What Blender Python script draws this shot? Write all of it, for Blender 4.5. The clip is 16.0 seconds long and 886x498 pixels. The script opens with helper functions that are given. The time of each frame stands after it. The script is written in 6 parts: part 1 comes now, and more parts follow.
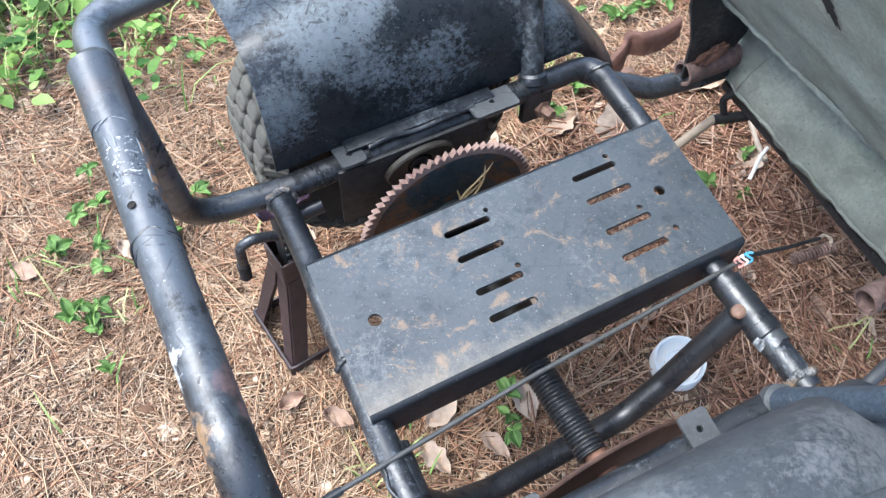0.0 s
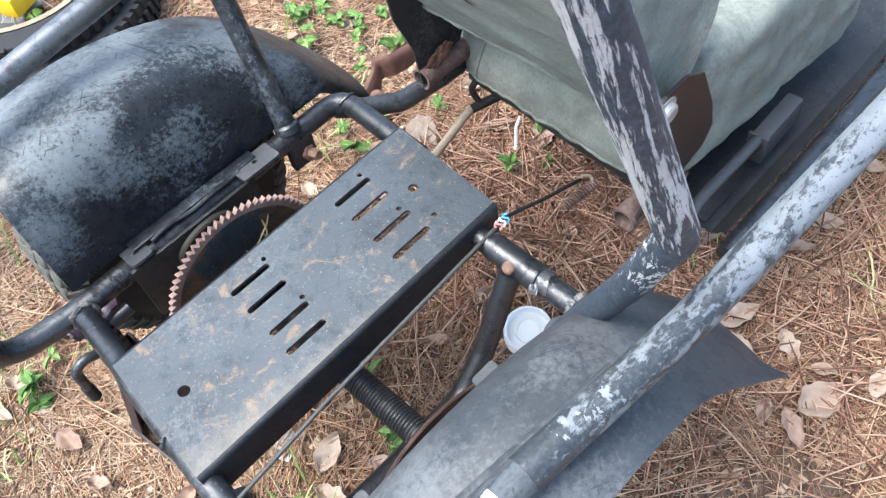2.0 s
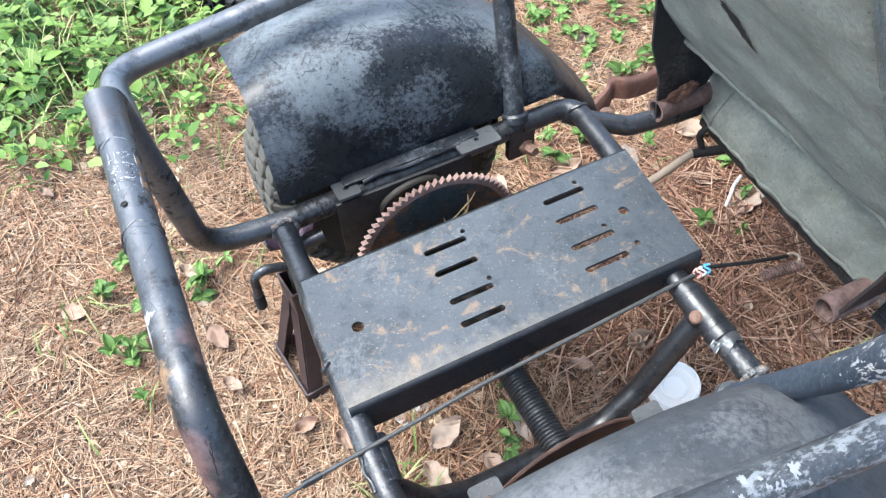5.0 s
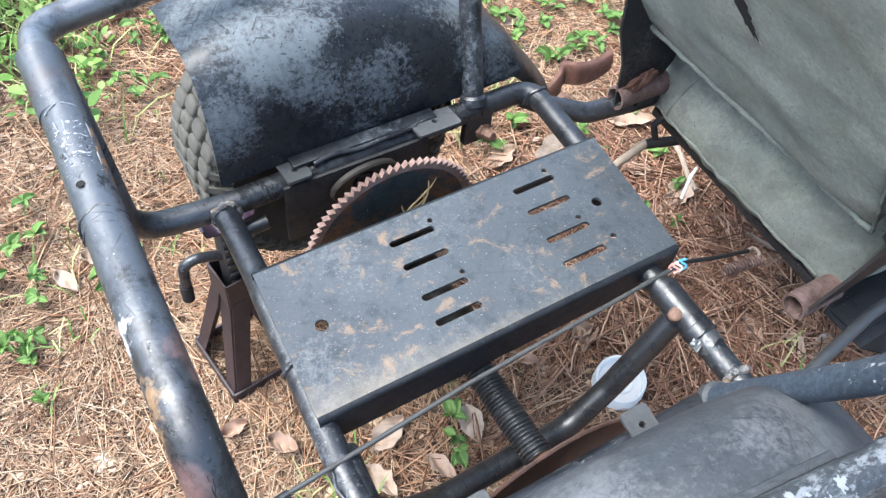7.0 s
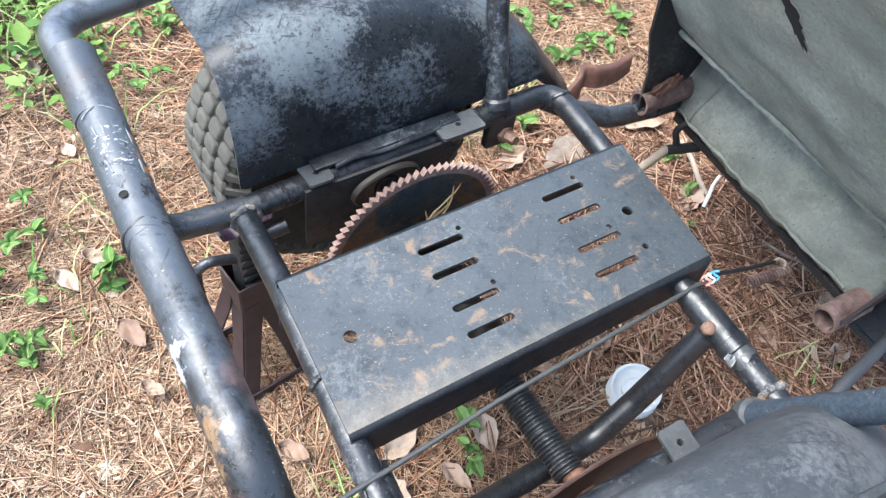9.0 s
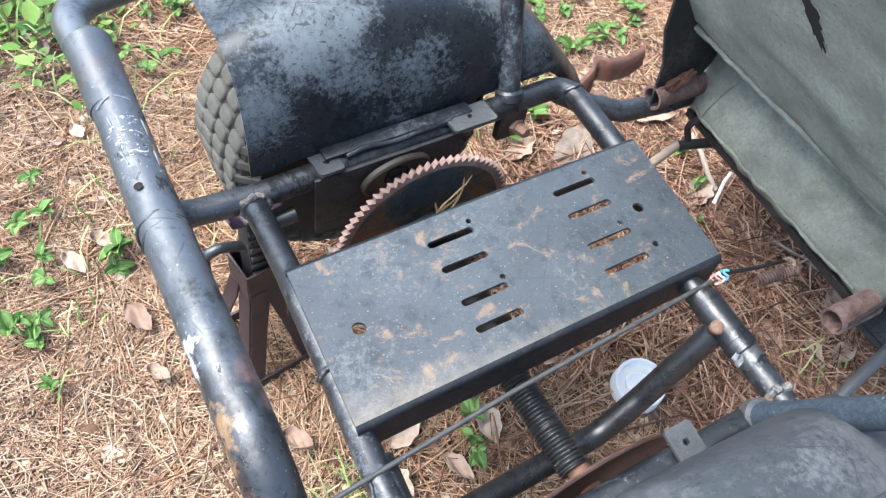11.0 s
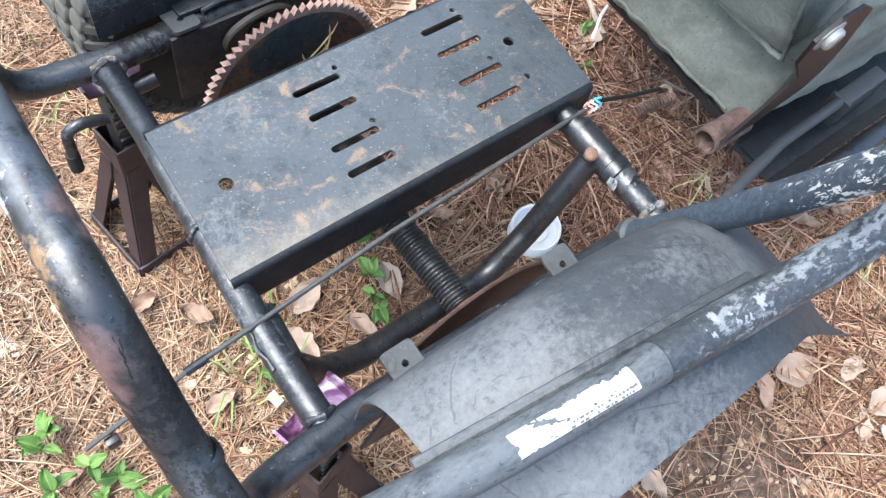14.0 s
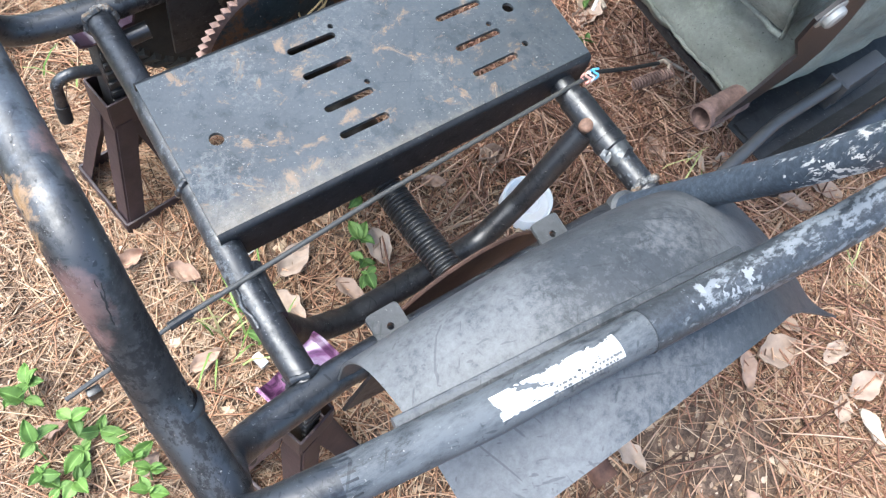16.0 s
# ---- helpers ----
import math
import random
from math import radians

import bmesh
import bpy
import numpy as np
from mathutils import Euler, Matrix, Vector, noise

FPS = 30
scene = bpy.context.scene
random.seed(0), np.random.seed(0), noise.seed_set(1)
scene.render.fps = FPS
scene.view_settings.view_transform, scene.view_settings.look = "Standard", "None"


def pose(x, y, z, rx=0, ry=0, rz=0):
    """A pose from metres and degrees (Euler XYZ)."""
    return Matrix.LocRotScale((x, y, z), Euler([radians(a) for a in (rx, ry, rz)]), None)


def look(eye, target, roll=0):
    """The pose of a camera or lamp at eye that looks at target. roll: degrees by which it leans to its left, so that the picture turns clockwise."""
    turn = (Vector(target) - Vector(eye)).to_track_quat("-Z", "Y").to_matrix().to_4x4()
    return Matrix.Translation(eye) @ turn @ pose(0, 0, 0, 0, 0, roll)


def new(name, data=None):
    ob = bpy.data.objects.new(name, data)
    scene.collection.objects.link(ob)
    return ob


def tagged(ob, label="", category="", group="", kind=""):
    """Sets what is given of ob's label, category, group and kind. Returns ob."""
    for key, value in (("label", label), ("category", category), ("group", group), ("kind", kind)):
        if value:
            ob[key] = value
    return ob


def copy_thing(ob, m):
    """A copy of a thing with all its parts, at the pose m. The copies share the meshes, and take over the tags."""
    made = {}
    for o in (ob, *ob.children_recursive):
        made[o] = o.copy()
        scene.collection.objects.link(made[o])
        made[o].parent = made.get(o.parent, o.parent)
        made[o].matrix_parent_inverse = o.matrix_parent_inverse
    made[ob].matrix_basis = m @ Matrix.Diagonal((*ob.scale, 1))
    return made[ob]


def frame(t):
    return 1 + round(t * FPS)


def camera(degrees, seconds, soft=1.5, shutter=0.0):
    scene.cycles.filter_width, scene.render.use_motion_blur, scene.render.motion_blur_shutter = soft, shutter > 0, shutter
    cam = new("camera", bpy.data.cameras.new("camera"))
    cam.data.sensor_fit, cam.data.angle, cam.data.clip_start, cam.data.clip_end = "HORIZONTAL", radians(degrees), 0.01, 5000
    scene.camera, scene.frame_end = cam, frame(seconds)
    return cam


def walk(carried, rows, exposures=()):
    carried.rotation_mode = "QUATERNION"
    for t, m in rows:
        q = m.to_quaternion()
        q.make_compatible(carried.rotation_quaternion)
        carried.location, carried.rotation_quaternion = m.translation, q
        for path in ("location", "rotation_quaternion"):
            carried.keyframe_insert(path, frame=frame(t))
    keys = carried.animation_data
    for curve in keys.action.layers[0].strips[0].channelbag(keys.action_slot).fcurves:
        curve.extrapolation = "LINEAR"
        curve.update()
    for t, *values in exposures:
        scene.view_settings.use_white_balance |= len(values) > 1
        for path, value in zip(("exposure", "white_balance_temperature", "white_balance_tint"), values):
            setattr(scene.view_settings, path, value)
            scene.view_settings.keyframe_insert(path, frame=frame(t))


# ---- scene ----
cam = camera(57.18, 16.0, soft=1.3, shutter=0.2)
PATH = [
    (0, -0.2413, -0.3076, 1.1504, 33.14, -1.64, -28.07),
    (0.5, -0.2261, -0.3586, 1.1529, 33.97, 1.53, -34.33),
    (1, -0.1829, -0.4090, 1.1764, 33.58, 3.42, -39.10),
    (1.5, -0.1383, -0.4533, 1.1920, 35.39, 5.44, -43.89),
    (2, -0.1249, -0.4806, 1.1829, 35.86, 6.98, -46.34),
    (2.5, -0.1348, -0.4707, 1.1899, 36.08, 7.09, -45.74),
    (3, -0.1526, -0.4620, 1.1957, 36.61, 6.22, -43.43),
    (3.5, -0.1723, -0.4494, 1.1960, 37.51, 3.92, -36.26),
    (4, -0.1820, -0.4466, 1.1946, 38.13, 4.43, -31.28),
    (4.5, -0.1929, -0.4484, 1.1928, 38.45, 4.28, -28.37),
    (5, -0.2046, -0.4509, 1.1875, 38.61, 2.73, -26.23),
    (5.2, -0.2023, -0.4556, 1.1838, 38.56, 2.29, -25.74),
    (7.3, -0.2860, -0.3273, 1.1244, 37.52, -5.01, -31.31),
    (7.5, -0.2946, -0.3139, 1.1214, 37.63, -4.97, -31.15),
    (8, -0.3064, -0.3086, 1.1161, 37.70, -5.13, -30.61),
    (8.5, -0.3005, -0.3059, 1.1138, 37.59, -6.12, -31.36),
    (11, -0.3032, -0.2902, 1.1171, 35.89, -6.92, -30.08),
    (11.5, -0.2873, -0.2993, 1.0961, 35.46, -7.33, -30.44),
    (12, -0.3003, -0.2976, 1.1023, 35.18, -7.46, -29.80),
    (12.5, -0.3068, -0.3025, 1.1017, 35.01, -7.59, -28.56),
    (13, -0.2823, -0.3321, 1.0942, 33.75, -8.74, -29.93),
    (13.5, -0.2539, -0.3599, 1.0815, 30.24, -8.42, -37.11),
    (14, -0.2717, -0.3509, 1.0912, 29.06, -8.24, -37.29),
    (14.5, -0.2839, -0.3445, 1.0860, 29.14, -8.13, -36.78),
    (15, -0.2789, -0.3461, 1.0822, 28.79, -8.97, -35.80),
    (15.5, -0.2715, -0.3522, 1.0842, 28.03, -9.70, -35.59),
    (16, -0.2735, -0.3571, 1.0839, 26.99, -9.88, -35.59),
]
walk(cam, [(t, pose(x, y, z, rx, ry, rz)) for t, x, y, z, rx, ry, rz in PATH],
     exposures=[(0, 2.0, 5780, 5), (1.2, 2.12, 5960, 5), (16, 2.12, 5960, 5)])

from mathutils.bvhtree import BVHTree

# ---------------------------------------------------------------- world, sun
world = bpy.data.worlds.new("overcast_sky")
scene.world = world
world.use_nodes = True
wn = world.node_tree
sky = wn.nodes.new("ShaderNodeTexSky")
sky.sky_type, sky.sun_disc = "NISHITA", False
sky.sun_elevation, sky.sun_rotation = radians(64), radians(-62)
sky.air_density, sky.dust_density, sky.ozone_density = 1.0, 4.0, 1.0
wn.links.new(sky.outputs[0], wn.nodes["Background"].inputs[0])
wn.nodes["Background"].inputs[1].default_value = 0.115

sun = new("sun", bpy.data.lights.new("sun", "SUN"))
sun.data.energy, sun.data.angle, sun.data.color = 1.35, radians(42), (1.0, 0.98, 0.95)
sun.matrix_world = look((-1.7, 0.9, 4.0), (0, 0, 0))


# ---------------------------------------------------------------- materials
def ramp(nt, src, stops):
    r = nt.nodes.new("ShaderNodeValToRGB")
    el = r.color_ramp.elements
    while len(el) < len(stops):
        el.new(0.5)
    for e, (p, c) in zip(el, stops):
        e.position = p
        e.color = (*c, 1) if isinstance(c, tuple) else (c, c, c, 1)
    nt.links.new(src, r.inputs[0])
    return r.outputs[0]


def tex_noise(nt, scale, detail=6.0, rough=0.6, stretch=(1, 1, 1), distort=0.0, turn=None):
    tc = nt.nodes.new("ShaderNodeTexCoord")
    mp = nt.nodes.new("ShaderNodeMapping")
    mp.inputs["Scale"].default_value = stretch
    n = nt.nodes.new("ShaderNodeTexNoise")
    n.inputs["Scale"].default_value, n.inputs["Detail"].default_value = scale, detail
    n.inputs["Roughness"].default_value, n.inputs["Distortion"].default_value = rough, distort
    if turn:
        tm = nt.nodes.new("ShaderNodeMapping")
        tm.inputs["Rotation"].default_value = [radians(a) for a in turn]
        nt.links.new(tc.outputs["Object"], tm.inputs[0])
        nt.links.new(tm.outputs[0], mp.inputs[0])
    else:
        nt.links.new(tc.outputs["Object"], mp.inputs[0])
    nt.links.new(mp.outputs[0], n.inputs["Vector"])
    return n.outputs[0]


def mixc(nt, fac, a, b, kind="MIX"):
    m = nt.nodes.new("ShaderNodeMix")
    m.data_type, m.blend_type = "RGBA", kind
    for sock, v in ((m.inputs[0], fac), (m.inputs[6], a), (m.inputs[7], b)):
        if isinstance(v, (int, float)):
            sock.default_value = v
        elif isinstance(v, tuple):
            sock.default_value = (*v, 1)
        else:
            nt.links.new(v, sock)
    return m.outputs[2]


def math_node(nt, op, a, b=0.5):
    m = nt.nodes.new("ShaderNodeMath")
    m.operation = op
    for sock, v in zip(m.inputs, (a, b)):
        if isinstance(v, (int, float)):
            sock.default_value = v
        else:
            nt.links.new(v, sock)
    return m.outputs[0]


def bsdf(name):
    m = bpy.data.materials.new(name)
    m.use_nodes = True
    return m, m.node_tree, m.node_tree.nodes["Principled BSDF"]


def bump(nt, b, height, strength, dist=0.002):
    n = nt.nodes.new("ShaderNodeBump")
    n.inputs["Strength"].default_value, n.inputs["Distance"].default_value = strength, dist
    nt.links.new(height, n.inputs["Height"])
    nt.links.new(n.outputs[0], b.inputs["Normal"])


def put(nt, b, sock, v):
    if isinstance(v, (int, float)):
        b.inputs[sock].default_value = v
    elif isinstance(v, tuple):
        b.inputs[sock].default_value = (*v, 1)
    else:
        nt.links.new(v, b.inputs[sock])


def coord(nt, k):
    tc = nt.nodes.new("ShaderNodeTexCoord")
    sep = nt.nodes.new("ShaderNodeSeparateXYZ")
    nt.links.new(tc.outputs["Object"], sep.inputs[0])
    return sep.outputs[k]


def worn_paint(name, base, scuff, rust, scuff_at, rust_at, rough, scuff_scale=26, stretch=(1, 1, 1), edge=False, grain=0.5, ior=1.5,
               rust_scale=13, soft=0.06, cover=0.8, fine=150, speck=0.7, crown=None, scratch=0.5, zones=(), turn=None):
    """Black paint with grainy chalky scuffs, rust blooms, dust, scratches and worn zones along a tube."""
    m, nt, b = bsdf(name)
    big = tex_noise(nt, scuff_scale * 0.3, 3, 0.55, stretch, 0.0, turn)
    grit = tex_noise(nt, fine, 8, 0.78, stretch, 0.0, turn)
    both = math_node(nt, "ADD", math_node(nt, "MULTIPLY", big, 1 - grain), math_node(nt, "MULTIPLY", grit, grain))
    # crown: more scuff towards one end of an axis
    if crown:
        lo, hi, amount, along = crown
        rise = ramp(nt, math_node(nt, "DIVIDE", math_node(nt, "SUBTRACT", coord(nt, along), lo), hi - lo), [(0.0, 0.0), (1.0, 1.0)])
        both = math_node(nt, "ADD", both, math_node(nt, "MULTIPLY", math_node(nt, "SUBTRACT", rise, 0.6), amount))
    mask = ramp(nt, both, [(scuff_at, 0.0), (scuff_at + soft * 0.4, 0.55), (scuff_at + soft, 1.0)])
    film = ramp(nt, math_node(nt, "ADD", math_node(nt, "MULTIPLY", tex_noise(nt, 9, 5, 0.6), 0.6), math_node(nt, "MULTIPLY", tex_noise(nt, 200, 5, 0.75), 0.4)), [(0.4, 0.0), (0.62, 0.7)])
    col = mixc(nt, film, base, tuple(c * 1.7 + 0.006 for c in base))
    col = mixc(nt, math_node(nt, "MULTIPLY", mask, cover), col, scuff)
    line = None
    for bearing, at in (((0, 0, 24), 0.685), ((0, 0, -52), 0.695), ((0, 0, 75), 0.7)):
        one = ramp(nt, tex_noise(nt, 230, 1, 0.5, (0.022, 1, 1), 0.0, bearing), [(at, 0.0), (at + 0.03, scratch)])
        line = one if line is None else math_node(nt, "MAXIMUM", line, one)
    col = mixc(nt, line, col, tuple(c * 0.7 for c in base))
    rb = tex_noise(nt, rust_scale, 9, 0.72, (1, 1, 1), 0.5)
    rmask = ramp(nt, rb, [(rust_at, 0.0), (rust_at + 0.06, 0.6), (rust_at + 0.16, 1.0)])
    rcol = mixc(nt, tex_noise(nt, 140, 5, 0.7), rust, tuple(c * 0.4 for c in rust))
    col = mixc(nt, rmask, col, rcol)
    for centre, half, side, tint, at, width, scale, amount in zones:
        w = math_node(nt, "SUBTRACT", 1.0, math_node(nt, "DIVIDE", math_node(nt, "ABSOLUTE", math_node(nt, "SUBTRACT", coord(nt, 1), centre)), half))
        w = math_node(nt, "MAXIMUM", w, -1.0)
        if side:
            w = math_node(nt, "ADD", w, math_node(nt, "MINIMUM", math_node(nt, "MULTIPLY", math_node(nt, "ADD", coord(nt, 0), 0.262), side), 0.7))
        q = math_node(nt, "ADD", math_node(nt, "MULTIPLY", w, 0.5), tex_noise(nt, scale, 8, 0.7))
        zmask = ramp(nt, math_node(nt, "MULTIPLY", q, 0.5), [(at * 0.5, 0.0), ((at + width) * 0.5, amount)])
        col = mixc(nt, zmask, col, mixc(nt, tex_noise(nt, 160, 5, 0.7), tint, tuple(c * 0.5 for c in tint)))
    if edge:
        band = math_node(nt, "MULTIPLY", math_node(nt, "ADD", coord(nt, 1), -0.005), -14.0)
        band = math_node(nt, "ADD", band, math_node(nt, "MULTIPLY", tex_noise(nt, 34, 10, 0.85), 1.3))
        left = math_node(nt, "MULTIPLY", coord(nt, 0), -1.3)
        stain = ramp(nt, math_node(nt, "MULTIPLY", math_node(nt, "ADD", band, left), 0.5), [(0.46, 0.0), (0.8, 0.62)])
        col = mixc(nt, stain, col, mixc(nt, tex_noise(nt, 90, 6, 0.7), (0.26, 0.19, 0.125), (0.42, 0.36, 0.27)))
    spk = ramp(nt, tex_noise(nt, 420, 2, 0.5), [(speck, 0.0), (speck + 0.06, 0.6)])
    col = mixc(nt, spk, col, (0.36, 0.35, 0.33))
    put(nt, b, "Base Color", col)
    r = mixc(nt, mask, (rough,) * 3, (0.66,) * 3)
    r = mixc(nt, rmask, r, (0.85,) * 3)
    r = mixc(nt, ramp(nt, tex_noise(nt, 55, 7, 0.7), [(0.35, 0.0), (0.65, 0.55)]), r, (0.62,) * 3)
    put(nt, b, "Roughness", r)
    dull = ramp(nt, tex_noise(nt, 38, 9, 0.72, stretch), [(0.52, 0.0), (0.57, 0.5), (0.68, 1.0)])
    gloss = mixc(nt, math_node(nt, "MULTIPLY", math_node(nt, "MAXIMUM", dull, math_node(nt, "MAXIMUM", mask, line)), 0.7), (ior,) * 3, (1.25,) * 3)
    put(nt, b, "IOR", gloss)
    hgt = math_node(nt, "ADD", math_node(nt, "MULTIPLY", mask, -0.4), math_node(nt, "MULTIPLY", tex_noise(nt, 260, 5, 0.7), 0.8))
    hgt = math_node(nt, "ADD", hgt, math_node(nt, "MULTIPLY", tex_noise(nt, 45, 4, 0.6), 0.8))
    bump(nt, b, math_node(nt, "ADD", hgt, rmask), 0.45, 0.0006)
    return m


RUSTY = (0.18, 0.1, 0.06)
HOOP_WEAR = ((-0.03, 0.055, 0, (0.01, 0.0115, 0.014), 0.98, 0.05, 62, 0.92), (0.165, 0.036, 0, (0.06, 0.045, 0.042), 0.78, 0.3, 34, 0.8), (0.108, 0.062, 0, (0.72, 0.74, 0.76), 1.06, 0.05, 90, 0.85),
             (0.3, 0.07, 0, (0.009, 0.01, 0.012), 0.6, 0.2, 20, 0.9),
             (-0.2, 0.17, 0, (0.008, 0.0085, 0.0105), 0.62, 0.1, 30, 0.92), (-0.075, 0.06, 0, (0.008, 0.009, 0.011), 1.02, 0.05, 75, 0.9), (-0.11, 0.06, -30, (0.38, 0.23, 0.11), 1.1, 0.08, 58, 0.75), (-0.088, 0.05, 40, (0.2, 0.115, 0.105), 1.1, 0.12, 50, 0.7),
             (-0.16, 0.042, -26, (0.3, 0.17, 0.155), 0.93, 0.2, 40, 0.55), (-0.055, 0.07, -16, (0.66, 0.67, 0.69), 1.07, 0.05, 90, 0.8))
M_TUBE = worn_paint("black_tube_paint", (0.009, 0.0105, 0.0135), (0.2, 0.22, 0.24), RUSTY, 0.562, 0.67, 0.31, grain=0.6, ior=1.74, cover=0.6)
M_TUBE_SILVER = worn_paint("silvery_tube_paint", (0.02, 0.023, 0.027), (0.009, 0.01, 0.012), RUSTY, 0.575, 0.74, 0.32, 40, grain=0.55, ior=2.9, fine=90)

M_HOOP = worn_paint("hoop_tube_paint", (0.038, 0.044, 0.053), (0.009, 0.01, 0.012), (0.2, 0.11, 0.07), 0.525, 0.72, 0.35, 44, (1, 0.5, 1), grain=0.5, ior=1.85, soft=0.035, fine=80, cover=0.92, zones=HOOP_WEAR)
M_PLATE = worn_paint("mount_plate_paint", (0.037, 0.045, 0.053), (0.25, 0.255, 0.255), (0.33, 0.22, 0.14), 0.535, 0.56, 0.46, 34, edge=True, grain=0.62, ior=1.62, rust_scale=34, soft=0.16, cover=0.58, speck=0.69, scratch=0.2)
# folded flanges of the plate: darker than its top, without the edge stain
M_FLANGE = worn_paint("dark_flange", (0.012, 0.014, 0.017), (0.12, 0.12, 0.12), (0.16, 0.1, 0.06), 0.6, 0.66, 0.4, 22, ior=1.45)
# far fender: real scuffs, plus sky sheen painted as paler scuff up the crown
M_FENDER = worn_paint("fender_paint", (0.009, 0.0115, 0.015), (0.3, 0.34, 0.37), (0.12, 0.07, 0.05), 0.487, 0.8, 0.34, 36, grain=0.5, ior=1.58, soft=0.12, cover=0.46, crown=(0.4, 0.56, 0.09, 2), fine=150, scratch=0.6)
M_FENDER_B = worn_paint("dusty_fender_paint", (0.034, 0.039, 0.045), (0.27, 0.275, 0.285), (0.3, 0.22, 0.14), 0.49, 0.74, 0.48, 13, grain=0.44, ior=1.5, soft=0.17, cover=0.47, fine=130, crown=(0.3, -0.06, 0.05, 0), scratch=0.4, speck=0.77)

M_WELD = worn_paint("weld_paint", (0.04, 0.043, 0.046), (0.3, 0.3, 0.29), (0.3, 0.19, 0.1), 0.5, 0.52, 0.45, 90, grain=0.6, rust_scale=60)
M_DARKSTEEL = worn_paint("dark_steel", (0.016, 0.016, 0.017), (0.12, 0.11, 0.1), (0.09, 0.05, 0.035), 0.6, 0.57, 0.5)


def flaked(name, under, paint, at, scale, stretch=(1, 1, 1), turn=None, soft=0.02, slope=None, rough=0.42, ior=1.5, grain=0.35):
    """Paint that has flaked away in crisp-edged pieces and shows a paler layer."""
    m, nt, b = bsdf(name)
    n = math_node(nt, "ADD", math_node(nt, "MULTIPLY", tex_noise(nt, scale, 6, 0.6, stretch, 0.4, turn), 1 - grain), math_node(nt, "MULTIPLY", tex_noise(nt, scale * 3.9, 6, 0.7, stretch, 0.3, turn), grain))
    for k, lo, hi, amount in slope or ():
        rise = ramp(nt, math_node(nt, "DIVIDE", math_node(nt, "SUBTRACT", coord(nt, k), lo), hi - lo), [(0.0, 0.0), (1.0, 1.0)])
        n = math_node(nt, "ADD", n, math_node(nt, "MULTIPLY", math_node(nt, "SUBTRACT", rise, 0.5), amount))
    mask = ramp(nt, n, [(at, 0.0), (at + soft, 1.0)])
    dust = ramp(nt, tex_noise(nt, 190, 6, 0.75), [(0.42, 0.0), (0.66, 0.8)])
    pcol = mixc(nt, dust, paint, tuple(c * 2.2 + 0.012 for c in paint))
    ucol = mixc(nt, tex_noise(nt, 55, 7, 0.7), tuple(c * 0.6 for c in under), tuple(min(0.85, c * 1.3) for c in under))
    col = mixc(nt, mask, pcol, ucol)
    pit = ramp(nt, tex_noise(nt, 320, 3, 0.6), [(0.64, 0.0), (0.69, 0.85)])
    col = mixc(nt, math_node(nt, "MULTIPLY", pit, mask), col, tuple(c * 0.8 for c in paint))
    put(nt, b, "Base Color", col)
    put(nt, b, "Roughness", mixc(nt, mask, (rough,) * 3, (0.58,) * 3))
    put(nt, b, "IOR", ior)
    hgt = math_node(nt, "ADD", math_node(nt, "MULTIPLY", mask, -1.0), math_node(nt, "MULTIPLY", tex_noise(nt, 240, 5, 0.7), 0.5))
    bump(nt, b, hgt, 0.5, 0.0005)
    return m


def rusty(name, dark, light, rough=0.8, scale=40):
    m, nt, b = bsdf(name)
    n = tex_noise(nt, scale, 8, 0.7, distort=0.5)
    col = ramp(nt, n, [(0.3, dark), (0.52, tuple((x + y) / 2 for x, y in zip(dark, light))), (0.72, light)])
    put(nt, b, "Base Color", col)
    put(nt, b, "Roughness", rough)
    bump(nt, b, tex_noise(nt, scale * 4, 6), 0.4, 0.001)
    return m


# near upper bar: black paint flaking off a grey coat, more with the distance from the label
M_TUBE_WORN = flaked("flaking_bar_paint", (0.18, 0.198, 0.215), (0.026, 0.03, 0.035), 0.47, 46, (0.55, 1, 1), None, 0.05, ((0, -0.05, 0.5, 0.17),), grain=0.5)
M_TUBE_GREY = worn_paint("smudged_grey_tube", (0.023, 0.027, 0.032), (0.14, 0.152, 0.165), RUSTY, 0.495, 0.76, 0.42, 24, (0.4, 1, 1), grain=0.5, ior=1.55, soft=0.1, cover=0.7)
M_POST = flaked("streaked_post_paint", (0.5, 0.505, 0.5), (0.03, 0.04, 0.054), 0.545, 95, (1, 1, 0.1), (0, 19, 0), 0.04, ((2, 0.55, 0.8, 0.1),), 0.5, 1.42, 0.45)
M_RUST = rusty("rusty_iron", (0.05, 0.025, 0.02), (0.24, 0.12, 0.075))
M_RUSTRED = rusty("red_rust", (0.045, 0.026, 0.022), (0.25, 0.165, 0.14), 0.85, 48)
M_SPROCKET = worn_paint("sprocket_face", (0.015, 0.023, 0.027), (0.075, 0.055, 0.042), (0.24, 0.11, 0.045), 0.5, 0.5, 0.42, 20, grain=0.4, soft=0.14, cover=0.5, rust_scale=17, ior=1.45)
M_TOOTH = rusty("sprocket_tooth", (0.13, 0.08, 0.066), (0.32, 0.215, 0.18), 0.75, 90)
M_DISC = rusty("brake_disc", (0.035, 0.02, 0.017), (0.1, 0.055, 0.04), 0.6, 30)
M_STAND = rusty("stand_steel", (0.017, 0.011, 0.013), (0.05, 0.031, 0.034), 0.5, 30)
M_RUSTPATCH = rusty("orange_rust", (0.2, 0.09, 0.045), (0.5, 0.3, 0.15), 0.8, 60)
M_STRAP = rusty("rust_red_strap", (0.11, 0.052, 0.04), (0.27, 0.14, 0.1), 0.7, 30)
M_BOLT = rusty("rusty_bolt", (0.09, 0.05, 0.035), (0.3, 0.18, 0.125), 0.7, 120)


